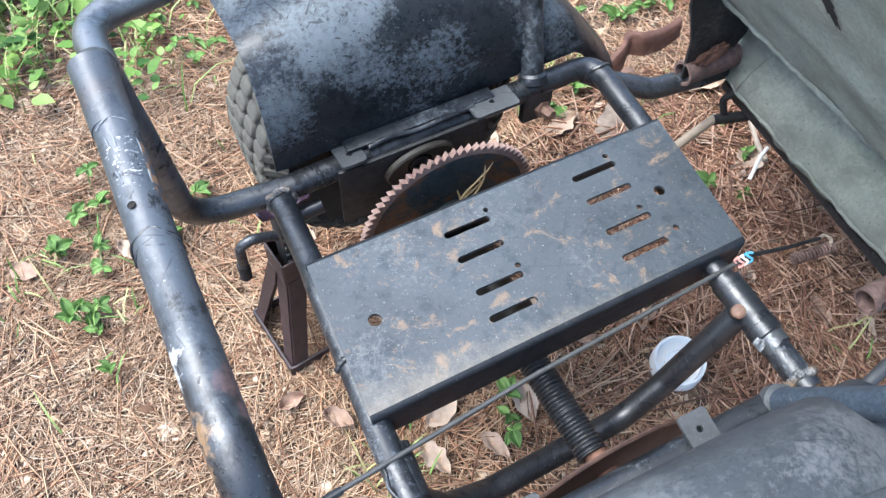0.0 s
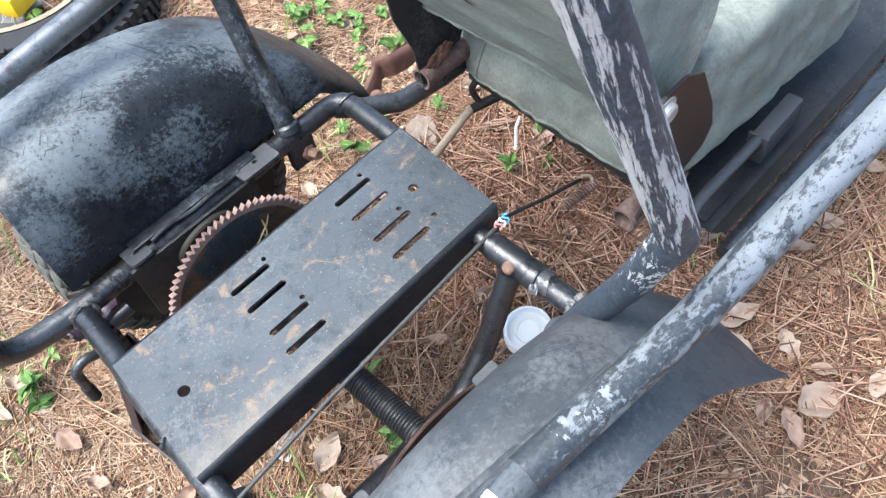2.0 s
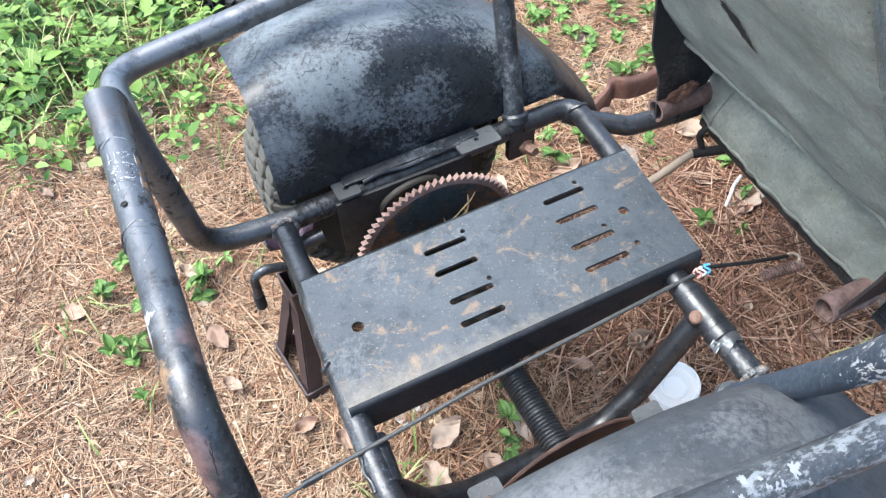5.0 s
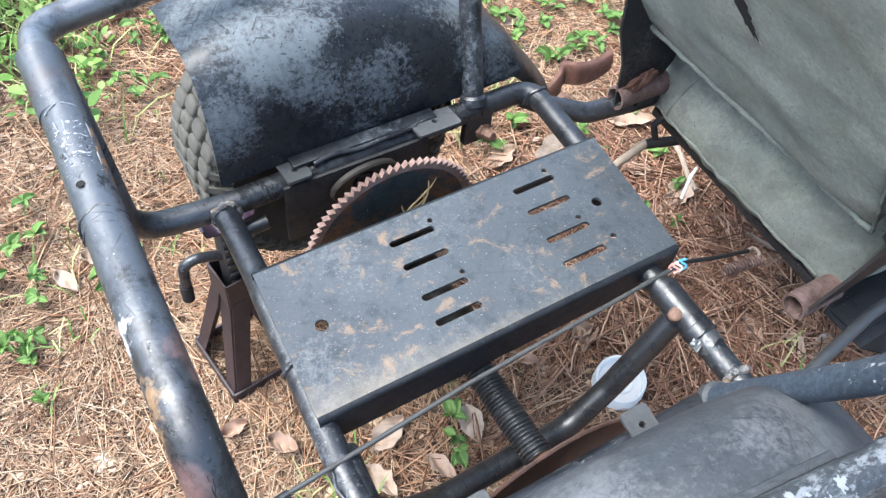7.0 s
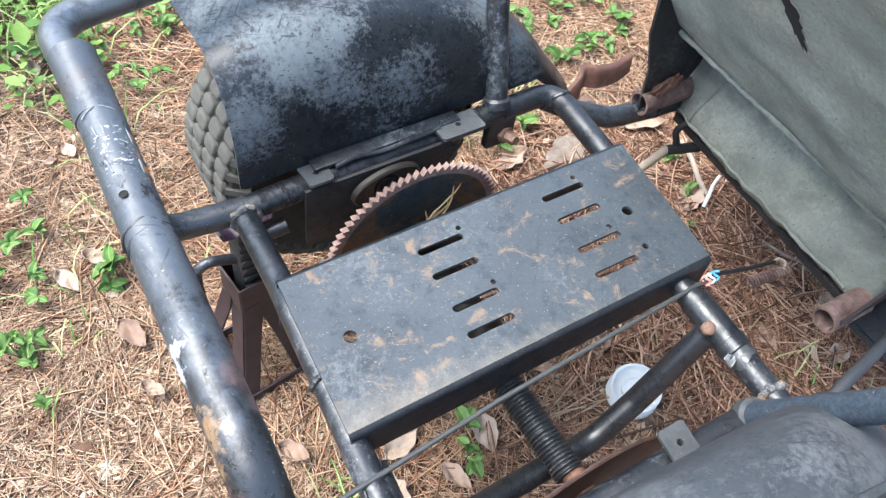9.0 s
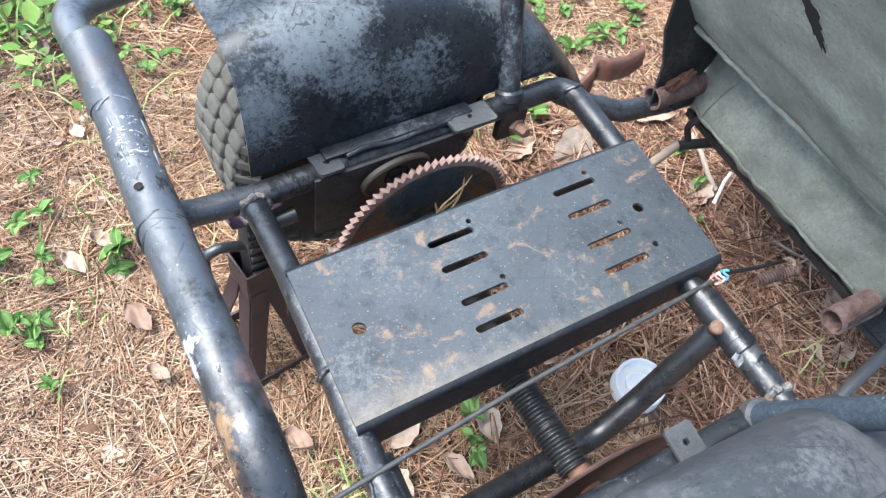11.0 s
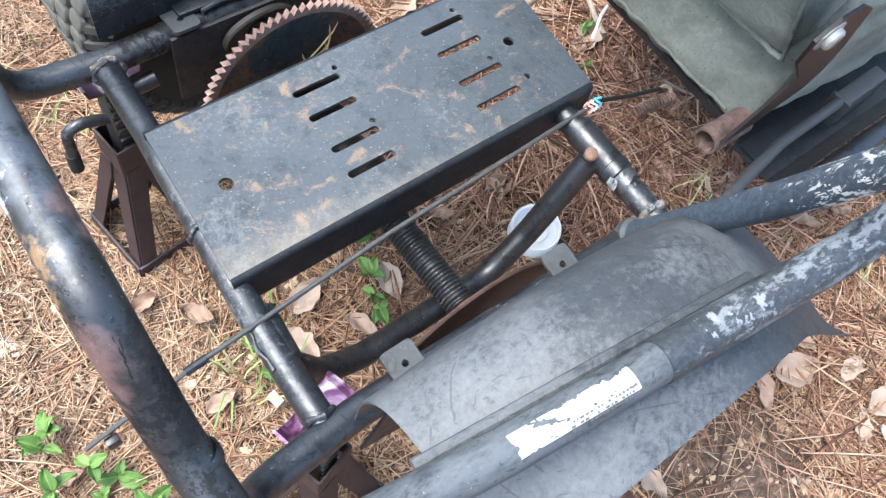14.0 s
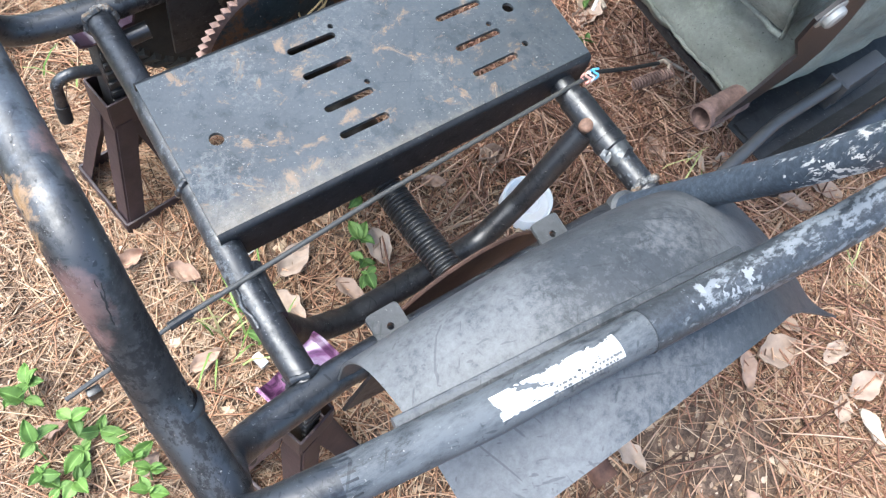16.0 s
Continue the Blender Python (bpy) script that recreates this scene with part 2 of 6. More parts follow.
def plain(name, col, rough=0.5, var=0.25, scale=60, metal=0.0, relief=0.15):
    m, nt, b = bsdf(name)
    c = mixc(nt, tex_noise(nt, scale, 6), tuple(x * (1 - var) for x in col), tuple(min(1, x * (1 + var)) for x in col))
    put(nt, b, "Base Color", c)
    put(nt, b, "Roughness", rough)
    put(nt, b, "Metallic", metal)
    bump(nt, b, tex_noise(nt, scale * 4, 5), relief, 0.0008)
    return m


# tyre carcass and grooves, darker than the tread lugs
M_CARCASS = plain("carcass_rubber", (0.04, 0.037, 0.031), 0.9, 0.4, 60, relief=0.4)
M_RUBBER = plain("tyre_rubber", (0.09, 0.086, 0.074), 0.82, 0.5, 70, relief=0.5)
M_RUBBER_BLK = plain("black_rubber", (0.014, 0.014, 0.015), 0.75, 0.4, 50, relief=0.3)
M_SLEEVE = worn_paint("black_sleeve", (0.008, 0.009, 0.011), (0.3, 0.25, 0.18), (0.2, 0.15, 0.1), 0.6, 0.74, 0.27, 34, grain=0.6, ior=1.55, fine=120)
M_CABLE = plain("cable_grey", (0.06, 0.06, 0.058), 0.5, 0.4, 80)
M_CONDUIT = plain("conduit_grey", (0.045, 0.048, 0.052), 0.5, 0.3, 60)
M_WHITE = plain("white_plastic", (0.78, 0.78, 0.76), 0.4, 0.06, 30)
M_WHITEPAINT = plain("white_label", (0.5, 0.5, 0.49), 0.55, 0.05, 60)
M_CHIP_PAINT = plain("bare_primer", (0.22, 0.235, 0.25), 0.6, 0.15, 90)
M_INK = plain("label_ink", (0.12, 0.12, 0.12), 0.6, 0.2, 60)
M_WASHER = plain("dull_zinc", (0.42, 0.41, 0.38), 0.62, 0.35, 120, 0.35)
M_ZINC = plain("zinc_bolt", (0.55, 0.54, 0.52), 0.35, 0.2, 80, 0.9)
M_TIEP = plain("pink_wire", (0.75, 0.35, 0.3), 0.5, 0.1)
M_TIEB = plain("blue_wire", (0.12, 0.42, 0.68), 0.5, 0.1)
M_TIEW = plain("white_wire", (0.75, 0.73, 0.7), 0.5, 0.1)
M_YELLOW = plain("yellow_plastic", (0.8, 0.52, 0.02), 0.4, 0.15)
M_RIMCREAM = rusty("cream_rim", (0.15, 0.115, 0.065), (0.33, 0.28, 0.19), 0.6, 25)
M_GREASE = plain("greasy_iron", (0.024, 0.02, 0.016), 0.5, 0.5, 60, relief=0.3)
M_BRIGHT = plain("scuffed_steel", (0.07, 0.07, 0.072), 0.35, 0.5, 70, 0.7)
M_FOILTAPE = plain("grey_tape", (0.2, 0.21, 0.22), 0.34, 0.5, 45, 0.5, 0.5)
M_BARK = rusty("weathered_bark", (0.11, 0.08, 0.06), (0.3, 0.235, 0.18), 0.9, 45)
M_STRAW = plain("straw", (0.5, 0.38, 0.2), 0.7, 0.3, 40)
M_TWIG = plain("grey_twig", (0.32, 0.26, 0.2), 0.85, 0.3, 80)
M_FRAY = plain("frayed_canvas", (0.42, 0.41, 0.36), 0.9, 0.3, 90)
# near-black colour for the shade inside the bolt hole and the tear
M_HOLE_DARK = plain("hole_dark", (0.016, 0.014, 0.012), 0.95, 0.4, 90)
M_BROWN = rusty("brown_bracket", (0.012, 0.009, 0.0085), (0.028, 0.019, 0.017), 0.5, 25)
M_PAN = worn_paint("floor_pan_paint", (0.02, 0.0215, 0.0235), (0.14, 0.13, 0.11), (0.18, 0.11, 0.07), 0.6, 0.62, 0.6, 20, grain=0.6, ior=1.4)
M_TAB = worn_paint("tab_paint", (0.05, 0.053, 0.056), (0.2, 0.2, 0.2), (0.3, 0.18, 0.11), 0.53, 0.62, 0.5, 40, grain=0.5, cover=0.45, soft=0.12)

m, nt, b = bsdf("purple_foil")
n = tex_noise(nt, 36, 4, 0.6, distort=1.2)
put(nt, b, "Base Color", ramp(nt, n, [(0.38, (0.06, 0.02, 0.055)), (0.5, (0.27, 0.11, 0.24)), (0.66, (0.6, 0.48, 0.58))]))
put(nt, b, "Roughness", 0.3)
put(nt, b, "Metallic", 0.3)
bump(nt, b, n, 0.5, 0.003)
M_PURPLE = m
# far stand's saddle: a darker, plainer purple than the near one's
M_PURPLE_DARK = plain("dark_purple", (0.05, 0.03, 0.05), 0.4, 0.4)

def canvas(name, tone, grime):
    """Coarse faded canvas: damp stains, mould specks, weave and creases."""
    m, nt, b = bsdf(name)
    wide = tex_noise(nt, 6.5, 6, 0.62)
    stain = tex_noise(nt, 15, 8, 0.7, distort=0.4)
    shades = [tuple(c * tone for c in q) for q in ((0.22, 0.245, 0.212), (0.32, 0.35, 0.302), (0.41, 0.435, 0.37))]
    col = ramp(nt, wide, [(0.32, shades[0]), (0.5, shades[1]), (0.66, shades[2])])
    col = mixc(nt, ramp(nt, stain, [(0.48, 0.0), (0.66, grime)]), col, tuple(c * tone for c in (0.13, 0.137, 0.115)))
    col = mixc(nt, ramp(nt, tex_noise(nt, 9, 5), [(0.54, 0.0), (0.7, 0.4)]), col, tuple(c * tone for c in (0.3, 0.34, 0.22)))
    col = mixc(nt, ramp(nt, tex_noise(nt, 4.0, 4, 0.6), [(0.56, 0.0), (0.66, 0.6)]), col, tuple(c * tone for c in (0.42, 0.41, 0.345)))
    col = mixc(nt, ramp(nt, tex_noise(nt, 170, 6, 0.75), [(0.42, 0.5), (0.62, 0.0)]), col, tuple(c * tone for c in (0.2, 0.21, 0.185)))
    col = mixc(nt, ramp(nt, tex_noise(nt, 330, 2, 0.5), [(0.66, 0.0), (0.73, 0.7)]), col, (0.05, 0.05, 0.045))
    put(nt, b, "Base Color", col)
    put(nt, b, "Roughness", 0.85)
    put(nt, b, "Specular IOR Level", 0.3)
    weave = math_node(nt, "ADD", math_node(nt, "MULTIPLY", tex_noise(nt, 600, 3), 0.8), math_node(nt, "MULTIPLY", tex_noise(nt, 26, 6, 0.6, distort=0.7), 2.4))
    bump(nt, b, weave, 0.5, 0.002)
    return m


# two tones of the seat's canvas: the cushion's is darker, with more grime
M_CANVAS = canvas("seat_back_canvas", 0.96, 0.55)
M_CANVAS_DIRTY = canvas("cushion_canvas", 0.74, 0.8)


def island(name, cols, rough, relief=0.0, scale=200, transl=0.0):
    """Colour by piece, for joined litter and leaves."""
    m, nt, b = bsdf(name)
    g = nt.nodes.new("ShaderNodeNewGeometry")
    k = len(cols)
    col = ramp(nt, g.outputs["Random Per Island"], [((i + 0.5) / k, c) for i, c in enumerate(cols)])
    col = mixc(nt, 0.5, col, ramp(nt, tex_noise(nt, scale, 5), [(0.25, 0.45), (0.75, 1.0)]), "MULTIPLY")
    put(nt, b, "Base Color", col)
    put(nt, b, "Roughness", rough)
    put(nt, b, "Specular IOR Level", 0.25)
    if relief:
        bump(nt, b, tex_noise(nt, scale, 5), relief, 0.001)
    return m


def per_object(name, cols, rough, scale=60, vein=0.0):
    m, nt, b = bsdf(name)
    oi = nt.nodes.new("ShaderNodeObjectInfo")
    k = len(cols)
    col = ramp(nt, oi.outputs["Random"], [((i + 0.5) / k, c) for i, c in enumerate(cols)])
    col = mixc(nt, 0.55, col, ramp(nt, tex_noise(nt, scale, 6), [(0.25, 0.4), (0.7, 1.0)]), "MULTIPLY")
    if vein:
        rib = ramp(nt, math_node(nt, "MULTIPLY", math_node(nt, "ABSOLUTE", coord(nt, 1)), 300.0), [(0.06, 0.3), (0.3, 0.0)])
        col = mixc(nt, rib, col, tuple(min(1.0, c * 2.0 + 0.05) for c in cols[1]))
    put(nt, b, "Base Color", col)
    put(nt, b, "Roughness", rough)
    bump(nt, b, tex_noise(nt, scale * 2, 5), 0.35, 0.0015)
    return m


M_NEEDLE = island("pine_needle", [(0.2, 0.1, 0.058), (0.5, 0.28, 0.165), (0.7, 0.46, 0.29), (0.34, 0.16, 0.09), (0.64, 0.46, 0.3)], 0.6)
M_REDNEEDLE = island("red_needle", [(0.13, 0.068, 0.045), (0.42, 0.22, 0.14), (0.64, 0.43, 0.3), (0.26, 0.13, 0.085)], 0.6)
M_PALE = island("bleached_needle", [(0.1, 0.056, 0.036), (0.58, 0.42, 0.28), (0.68, 0.53, 0.38), (0.28, 0.165, 0.1), (0.54, 0.35, 0.22)], 0.7)
M_MATTED = island("matted_straw", [(0.34, 0.225, 0.15), (0.5, 0.36, 0.25), (0.22, 0.135, 0.088), (0.44, 0.305, 0.2), (0.57, 0.45, 0.33)], 0.8)
M_CHIP = island("bark_crumb", [(0.14, 0.08, 0.05), (0.46, 0.32, 0.2), (0.64, 0.5, 0.35), (0.27, 0.16, 0.095), (0.58, 0.46, 0.35)], 0.85, 0.4)
M_COVER = island("ground_cover_leaf", [(0.04, 0.1, 0.018), (0.11, 0.21, 0.035), (0.19, 0.3, 0.06), (0.07, 0.15, 0.026), (0.27, 0.38, 0.11), (0.13, 0.24, 0.045)], 0.55)
M_GRASS = island("grass_blade", [(0.11, 0.2, 0.04), (0.22, 0.34, 0.09), (0.36, 0.44, 0.16), (0.46, 0.42, 0.2)], 0.55)
M_LEAF = per_object("dead_leaf", [(0.39, 0.28, 0.2), (0.49, 0.37, 0.28), (0.27, 0.175, 0.125), (0.57, 0.47, 0.37), (0.35, 0.215, 0.15), (0.44, 0.33, 0.25)], 0.75)
M_WEED = per_object("weed_leaf", [(0.085, 0.165, 0.03), (0.13, 0.24, 0.045), (0.065, 0.13, 0.025), (0.17, 0.28, 0.07)], 0.68, 110, 1.0)
M_STEM = plain("weed_stem", (0.16, 0.26, 0.08), 0.6, 0.3)

m, nt, b = bsdf("forest_floor")
a1 = tex_noise(nt, 3.2, 6, 0.6)
a2 = tex_noise(nt, 60, 9, 0.75, (1, 1, 1), 0.5)
col = ramp(nt, a2, [(0.34, (0.035, 0.024, 0.018)), (0.47, (0.115, 0.076, 0.054)), (0.58, (0.22, 0.147, 0.1)), (0.72, (0.4, 0.295, 0.21))])
col = mixc(nt, ramp(nt, a1, [(0.46, 0.0), (0.68, 0.7)]), col, mixc(nt, a2, (0.09, 0.056, 0.037), (0.25, 0.16, 0.105)))
put(nt, b, "Base Color", col)
put(nt, b, "Roughness", 0.95)
bump(nt, b, math_node(nt, "ADD", a2, tex_noise(nt, 250, 4)), 0.9, 0.006)
M_GROUND = m


# ---------------------------------------------------------------- mesh helpers
def obj(name, verts, faces, mat, parent=None, label="", smooth=True):
    me = bpy.data.meshes.new(name)
    me.from_pydata([tuple(v) for v in verts], [], faces)
    me.validate()
    if smooth:
        me.polygons.foreach_set("use_smooth", [True] * len(me.polygons))
    me.materials.append(mat)
    ob = new(name, me)
    if parent:
        ob.parent = parent
    if label:
        ob["label"] = label
    return ob


def part(name, bm, mat, parent, label="", smooth=True, sharp=35):
    bmesh.ops.recalc_face_normals(bm, faces=bm.faces)
    me = bpy.data.meshes.new(name)
    bm.to_mesh(me)
    bm.free()
    if smooth:
        me.polygons.foreach_set("use_smooth", [True] * len(me.polygons))
        me.set_sharp_from_angle(angle=radians(sharp))
    me.materials.append(mat)
    ob = new(name, me)
    if parent:
        ob.parent = parent
    if label:
        ob["label"] = label
    return ob


def fillet(pts, rad):
    """A polyline with its corners rounded."""
    pts = [Vector(p) for p in pts]
    out = [pts[0]]
    for a, p, c in zip(pts, pts[1:], pts[2:]):
        u, v = (a - p), (c - p)
        lu, lv = u.length, v.length
        ang = u.angle(v)
        if ang > radians(178):
            out.append(p)
            continue
        t = min(rad / math.tan(ang / 2), lu * 0.48, lv * 0.48)
        s, e = p + u / lu * t, p + v / lv * t
        n = 9
        for i in range(n + 1):
            k = i / n
            out.append(s * (1 - k) ** 2 + p * 2 * k * (1 - k) + e * k * k)
    out.append(pts[-1])
    return out


def resample(pts, step):
    out = [pts[0]]
    for a, c in zip(pts, pts[1:]):
        n = max(1, int((c - a).length / step))
        out += [a.lerp(c, (i + 1) / n) for i in range(n)]
    return out


def sweep(bm, pts, r, sides=20, shape=None, close=True, hollow=0.0):
    """A round bar along pts. shape(s, k) scales the radius at arc length s, corner k."""
    frames, s = [], 0.0
    t0 = (pts[1] - pts[0]).normalized()
    nrm = t0.orthogonal().normalized()
    prev = t0
    rings = []
    for i, p in enumerate(pts):
        t = (pts[min(i + 1, len(pts) - 1)] - pts[max(i - 1, 0)]).normalized()
        nrm = (prev.rotation_difference(t) @ nrm).normalized()
        nrm = (nrm - t * nrm.dot(t)).normalized()
        bi = t.cross(nrm)
        if i:
            s += (p - pts[i - 1]).length
        ring = []
        for k in range(sides):
            a = 2 * math.pi * k / sides
            rr = r * (shape(s, a, p) if shape else 1.0)
            ring.append(bm.verts.new(p + (nrm * math.cos(a) + bi * math.sin(a)) * rr))
        rings.append(ring)
        prev = t
    for a, c in zip(rings, rings[1:]):
        for k in range(sides):
            bm.faces.new((a[k], a[(k + 1) % sides], c[(k + 1) % sides], c[k]))
    if close:
        if hollow:
            for ring, q in ((rings[0], 1), (rings[-1], -1)):
                cen = sum((v.co for v in ring), Vector()) / sides
                t = (pts[1] - pts[0]).normalized() if q == 1 else (pts[-2] - pts[-1]).normalized()
                inner = [bm.verts.new(cen + (v.co - cen) * hollow) for v in ring]
                deep = [bm.verts.new(cen + (v.co - cen) * hollow + t * r * 2.5) for v in ring]
                for k in range(sides):
                    j = (k + 1) % sides
                    bm.faces.new((ring[k], ring[j], inner[j], inner[k]))
                    bm.faces.new((inner[k], inner[j], deep[j], deep[k]))
                bm.faces.new(deep)
        else:
            bm.faces.new(rings[0])
            bm.faces.new(rings[-1])
    return rings


def tube(name, pts, r, mat, parent, label="", bend=0.04, sides=20, shape=None, step=0.015, hollow=0.0, bm=None):
    own = bm is None
    bm = bm or bmesh.new()
    sweep(bm, resample(fillet(pts, bend), step), r, sides, shape, hollow=hollow)
    return part(name, bm, mat, parent, label) if own else bm


def box(bm, cx, cy, cz, sx, sy, sz, rot=None, bev=0.0):
    res = bmesh.ops.create_cube(bm, size=1.0)
    vs = res["verts"]
    mtx = Matrix.Translation((cx, cy, cz)) @ (rot or Matrix.Identity(4)) @ Matrix.Diagonal((sx, sy, sz, 1))
    bmesh.ops.transform(bm, matrix=mtx, verts=vs)
    if bev:
        es = list({e for v in vs for e in v.link_edges})
        bmesh.ops.bevel(bm, geom=es, offset=bev, segments=2, profile=0.6, affect="EDGES")
    return bm


def disc_ring(bm, centre, axis, profile, n=48):
    """Turns (radius, along) pairs round an axis through centre."""
    axis = Vector(axis).normalized()
    u = axis.orthogonal().normalized()
    v = axis.cross(u)
    c = Vector(centre)
    rings = []
    for rad, al in profile:
        rings.append([bm.verts.new(c + axis * al + (u * math.cos(2 * math.pi * k / n) + v * math.sin(2 * math.pi * k / n)) * rad) for k in range(n)])
    for a, d in zip(rings, rings[1:]):
        for k in range(n):
            bm.faces.new((a[k], a[(k + 1) % n], d[(k + 1) % n], d[k]))
    return rings


def solid(verts, thick):
    """Shell: the grid of points (rows of Vector) with a thickness."""
    bm = bmesh.new()
    g = [[bm.verts.new(p) for p in row] for row in verts]
    for a, c in zip(g, g[1:]):
        for k in range(len(a) - 1):
            bm.faces.new((a[k], a[k + 1], c[k + 1], c[k]))
    bmesh.ops.recalc_face_normals(bm, faces=bm.faces)
    bmesh.ops.solidify(bm, geom=bm.faces[:], thickness=thick)
    return bm


def empty(name, at, label, category, group="", kind=""):
    e = new(name)
    e.empty_display_size = 0.05
    e.location = at
    tagged(e, label, category, group, kind)
    return e


def under(ob, parent):
    """Parents ob and keeps it where it is."""
    ob.parent = parent
    ob.matrix_parent_inverse = Matrix.Translation(parent.location).inverted()
    return ob

# ---------------------------------------------------------------- ground
def lie(x, y):
    """Height of the forest floor."""
    x, y = np.asarray(x, float), np.asarray(y, float)
    z = 0.012 * np.sin(3.1 * x + 1.3 * y + 0.4) + 0.009 * np.sin(5.7 * y - 2.2 * x + 1.1)
    z = z + 0.005 * np.sin(11.0 * x + 4.0) * np.sin(9.0 * y + 2.0) + 0.003 * np.sin(27 * x + 19 * y)
    return 0.55 * z * np.exp(-((x * x + y * y) / 60.0))


near = np.linspace(-1.6, 2.6, 170)
far = np.array([3.2, 4.2, 6, 9, 14, 22, 35, 60, 120, 260.0])
xs = np.concatenate([-(far[::-1]), near, far])
gx, gy = np.meshgrid(xs, xs, indexing="ij")
gz = lie(gx, gy)
n = len(xs)
gv = np.stack([gx, gy, gz], -1).reshape(-1, 3)
gi = np.arange(n * n).reshape(n, n)
gf = np.stack([gi[:-1, :-1], gi[1:, :-1], gi[1:, 1:], gi[:-1, 1:]], -1).reshape(-1, 4)
ground = obj("ground", gv, gf.tolist(), M_GROUND)
tagged(ground, "bare brown forest soil under pine litter", "ground", kind="structure")


def bulk(name, verts, faces, mat, label, category):
    """A joined mesh of many small pieces."""
    me = bpy.data.meshes.new(name)
    me.vertices.add(len(verts))
    me.vertices.foreach_set("co", np.asarray(verts, np.float32).ravel())
    f = np.asarray(faces, np.int32)
    k = f.shape[1]
    me.loops.add(f.size)
    me.loops.foreach_set("vertex_index", f.ravel())
    me.polygons.add(len(f))
    me.polygons.foreach_set("loop_start", np.arange(0, f.size, k, dtype=np.int32))
    me.polygons.foreach_set("use_smooth", np.ones(len(f), bool))
    me.update(calc_edges=True)
    me.validate()
    me.materials.append(mat)
    return tagged(new(name, me), label, category, kind="stuff")


def needles(rng, x, y, length, lift, mat, name, label, width=0.0011, ang=None, segs=4):
    """Bent three-sided needles that lie on the floor."""
    m = len(x)
    a = rng.uniform(0, 2 * math.pi, m) if ang is None else ang
    bend = rng.normal(0, 0.22, m)
    tilt = rng.normal(0, 0.05, m)
    w = width * rng.uniform(0.7, 1.3, m)
    base = lie(x, y) + lift
    V = np.zeros((m, segs * 3, 3))
    for i in range(segs):
        s = (i / (segs - 1) - 0.5)
        d = a + bend * s
        px = x + np.cos(a + bend * s * 0.5) * length * s
        py = y + np.sin(a + bend * s * 0.5) * length * s
        pz = np.maximum(base + tilt * length * s + 0.15 * length * np.abs(bend) * (0.25 - s * s), lie(px, py) + 0.0006)
        ww = w * (1 - 0.5 * (abs(s) * 2) ** 3)
        for k, (sx, sz) in enumerate(((-1, 0), (1, 0), (0, 1.2))):
            V[:, i * 3 + k, 0] = px - np.sin(d) * ww * sx
            V[:, i * 3 + k, 1] = py + np.cos(d) * ww * sx
            V[:, i * 3 + k, 2] = pz + ww * sz
    F = []
    for i in range(segs - 1):
        for k in range(3):
            j = (k + 1) % 3
            F.append((i * 3 + k, i * 3 + j, i * 3 + 3 + j, i * 3 + 3 + k))
    F = np.array(F)[None] + (np.arange(m) * segs * 3)[:, None, None]
    return bulk(name, V.reshape(-1, 3), F.reshape(-1, 4), mat, label, "pine needles")


rng = np.random.default_rng(5)


def litter_field(k, x0, x1, y0, y1, keep):
    x, y = rng.uniform(x0, x1, k), rng.uniform(y0, y1, k)
    ok = rng.uniform(0, 1, k) < keep(x, y)
    return x[ok], y[ok]


def patch(x, y):
    """Where litter is thick (1) or worn to soil (low)."""
    v = 0.62 + 0.3 * np.sin(4.3 * x + 2.0 * y + 0.6) * np.sin(3.6 * y - 1.7 * x) + 0.15 * np.sin(9 * x + 7 * y)
    bare = 1.3 * np.exp(-(((x - 0.36) / 0.15) ** 2 + ((y + 0.49) / 0.1) ** 2)) + 0.9 * np.exp(-(((x + 0.25) / 0.075) ** 2 + ((y - 0.3) / 0.06) ** 2))
    bare = bare + 0.5 * np.exp(-(((x - 0.25) / 0.16) ** 2 + ((y - 0.02) / 0.09) ** 2))
    out = np.clip(v + 0.1 - 0.55 * bare, 0.08, 1)
    return np.where((x - 0.355) ** 2 + (y + 0.021) ** 2 < 0.06 ** 2, 0.0, out)


def trodden(x, y):
    """1 where the litter beside the kart is trodden to pale crumbs."""
    return np.clip((-0.12 - x) * 6 + 0.12 * np.sin(9 * y + 4 * x) + 0.5, 0, 1)


def thin_out(x, y, cx, cy, full, none):
    """1 round a centre, falling raggedly to 0."""
    a = np.arctan2(y - cy, x - cx)
    d = np.hypot(x - cx, y - cy) * (1 + 0.1 * np.sin(3 * a + 1) + 0.06 * np.sin(7 * a) + 0.05 * np.sin(13 * x + 9 * y))
    return np.clip((none - d) / (none - full), 0, 1)


x, y = litter_field(80000, -1.5, 2.2, -1.4, 2.3, lambda x, y: patch(x, y) * (1 - 0.5 * trodden(x, y)) * thin_out(x, y, 0.35, 0.45, 1.25, 2.0))
swept = 2.2 * np.sin(3.0 * x + 1.7 * y) + 1.8 * np.sin(2.6 * y - 4.0 * x) + rng.normal(0, 0.45, len(x))
swept = np.where(rng.uniform(0, 1, len(x)) < 0.55, swept, rng.uniform(0, 6.28, len(x)))
needles(rng, x, y, rng.uniform(0.03, 0.145, len(x)), rng.uniform(0.0005, 0.012, len(x)), M_NEEDLE, "pine_straw", "scattered tan and orange pine needles on the soil", ang=swept)
x, y = litter_field(52000, -0.95, 0.15, -0.75, 1.0, lambda x, y: trodden(x, y) * np.clip(0.35 + patch(x * 1.7, y * 1.7), 0.2, 1))
needles(rng, x, y, rng.uniform(0.006, 0.03, len(x)), rng.uniform(0.0006, 0.005, len(x)), M_MATTED, "matted_straw", "pale trodden bits of straw matted on the soil", 0.0015, segs=3)
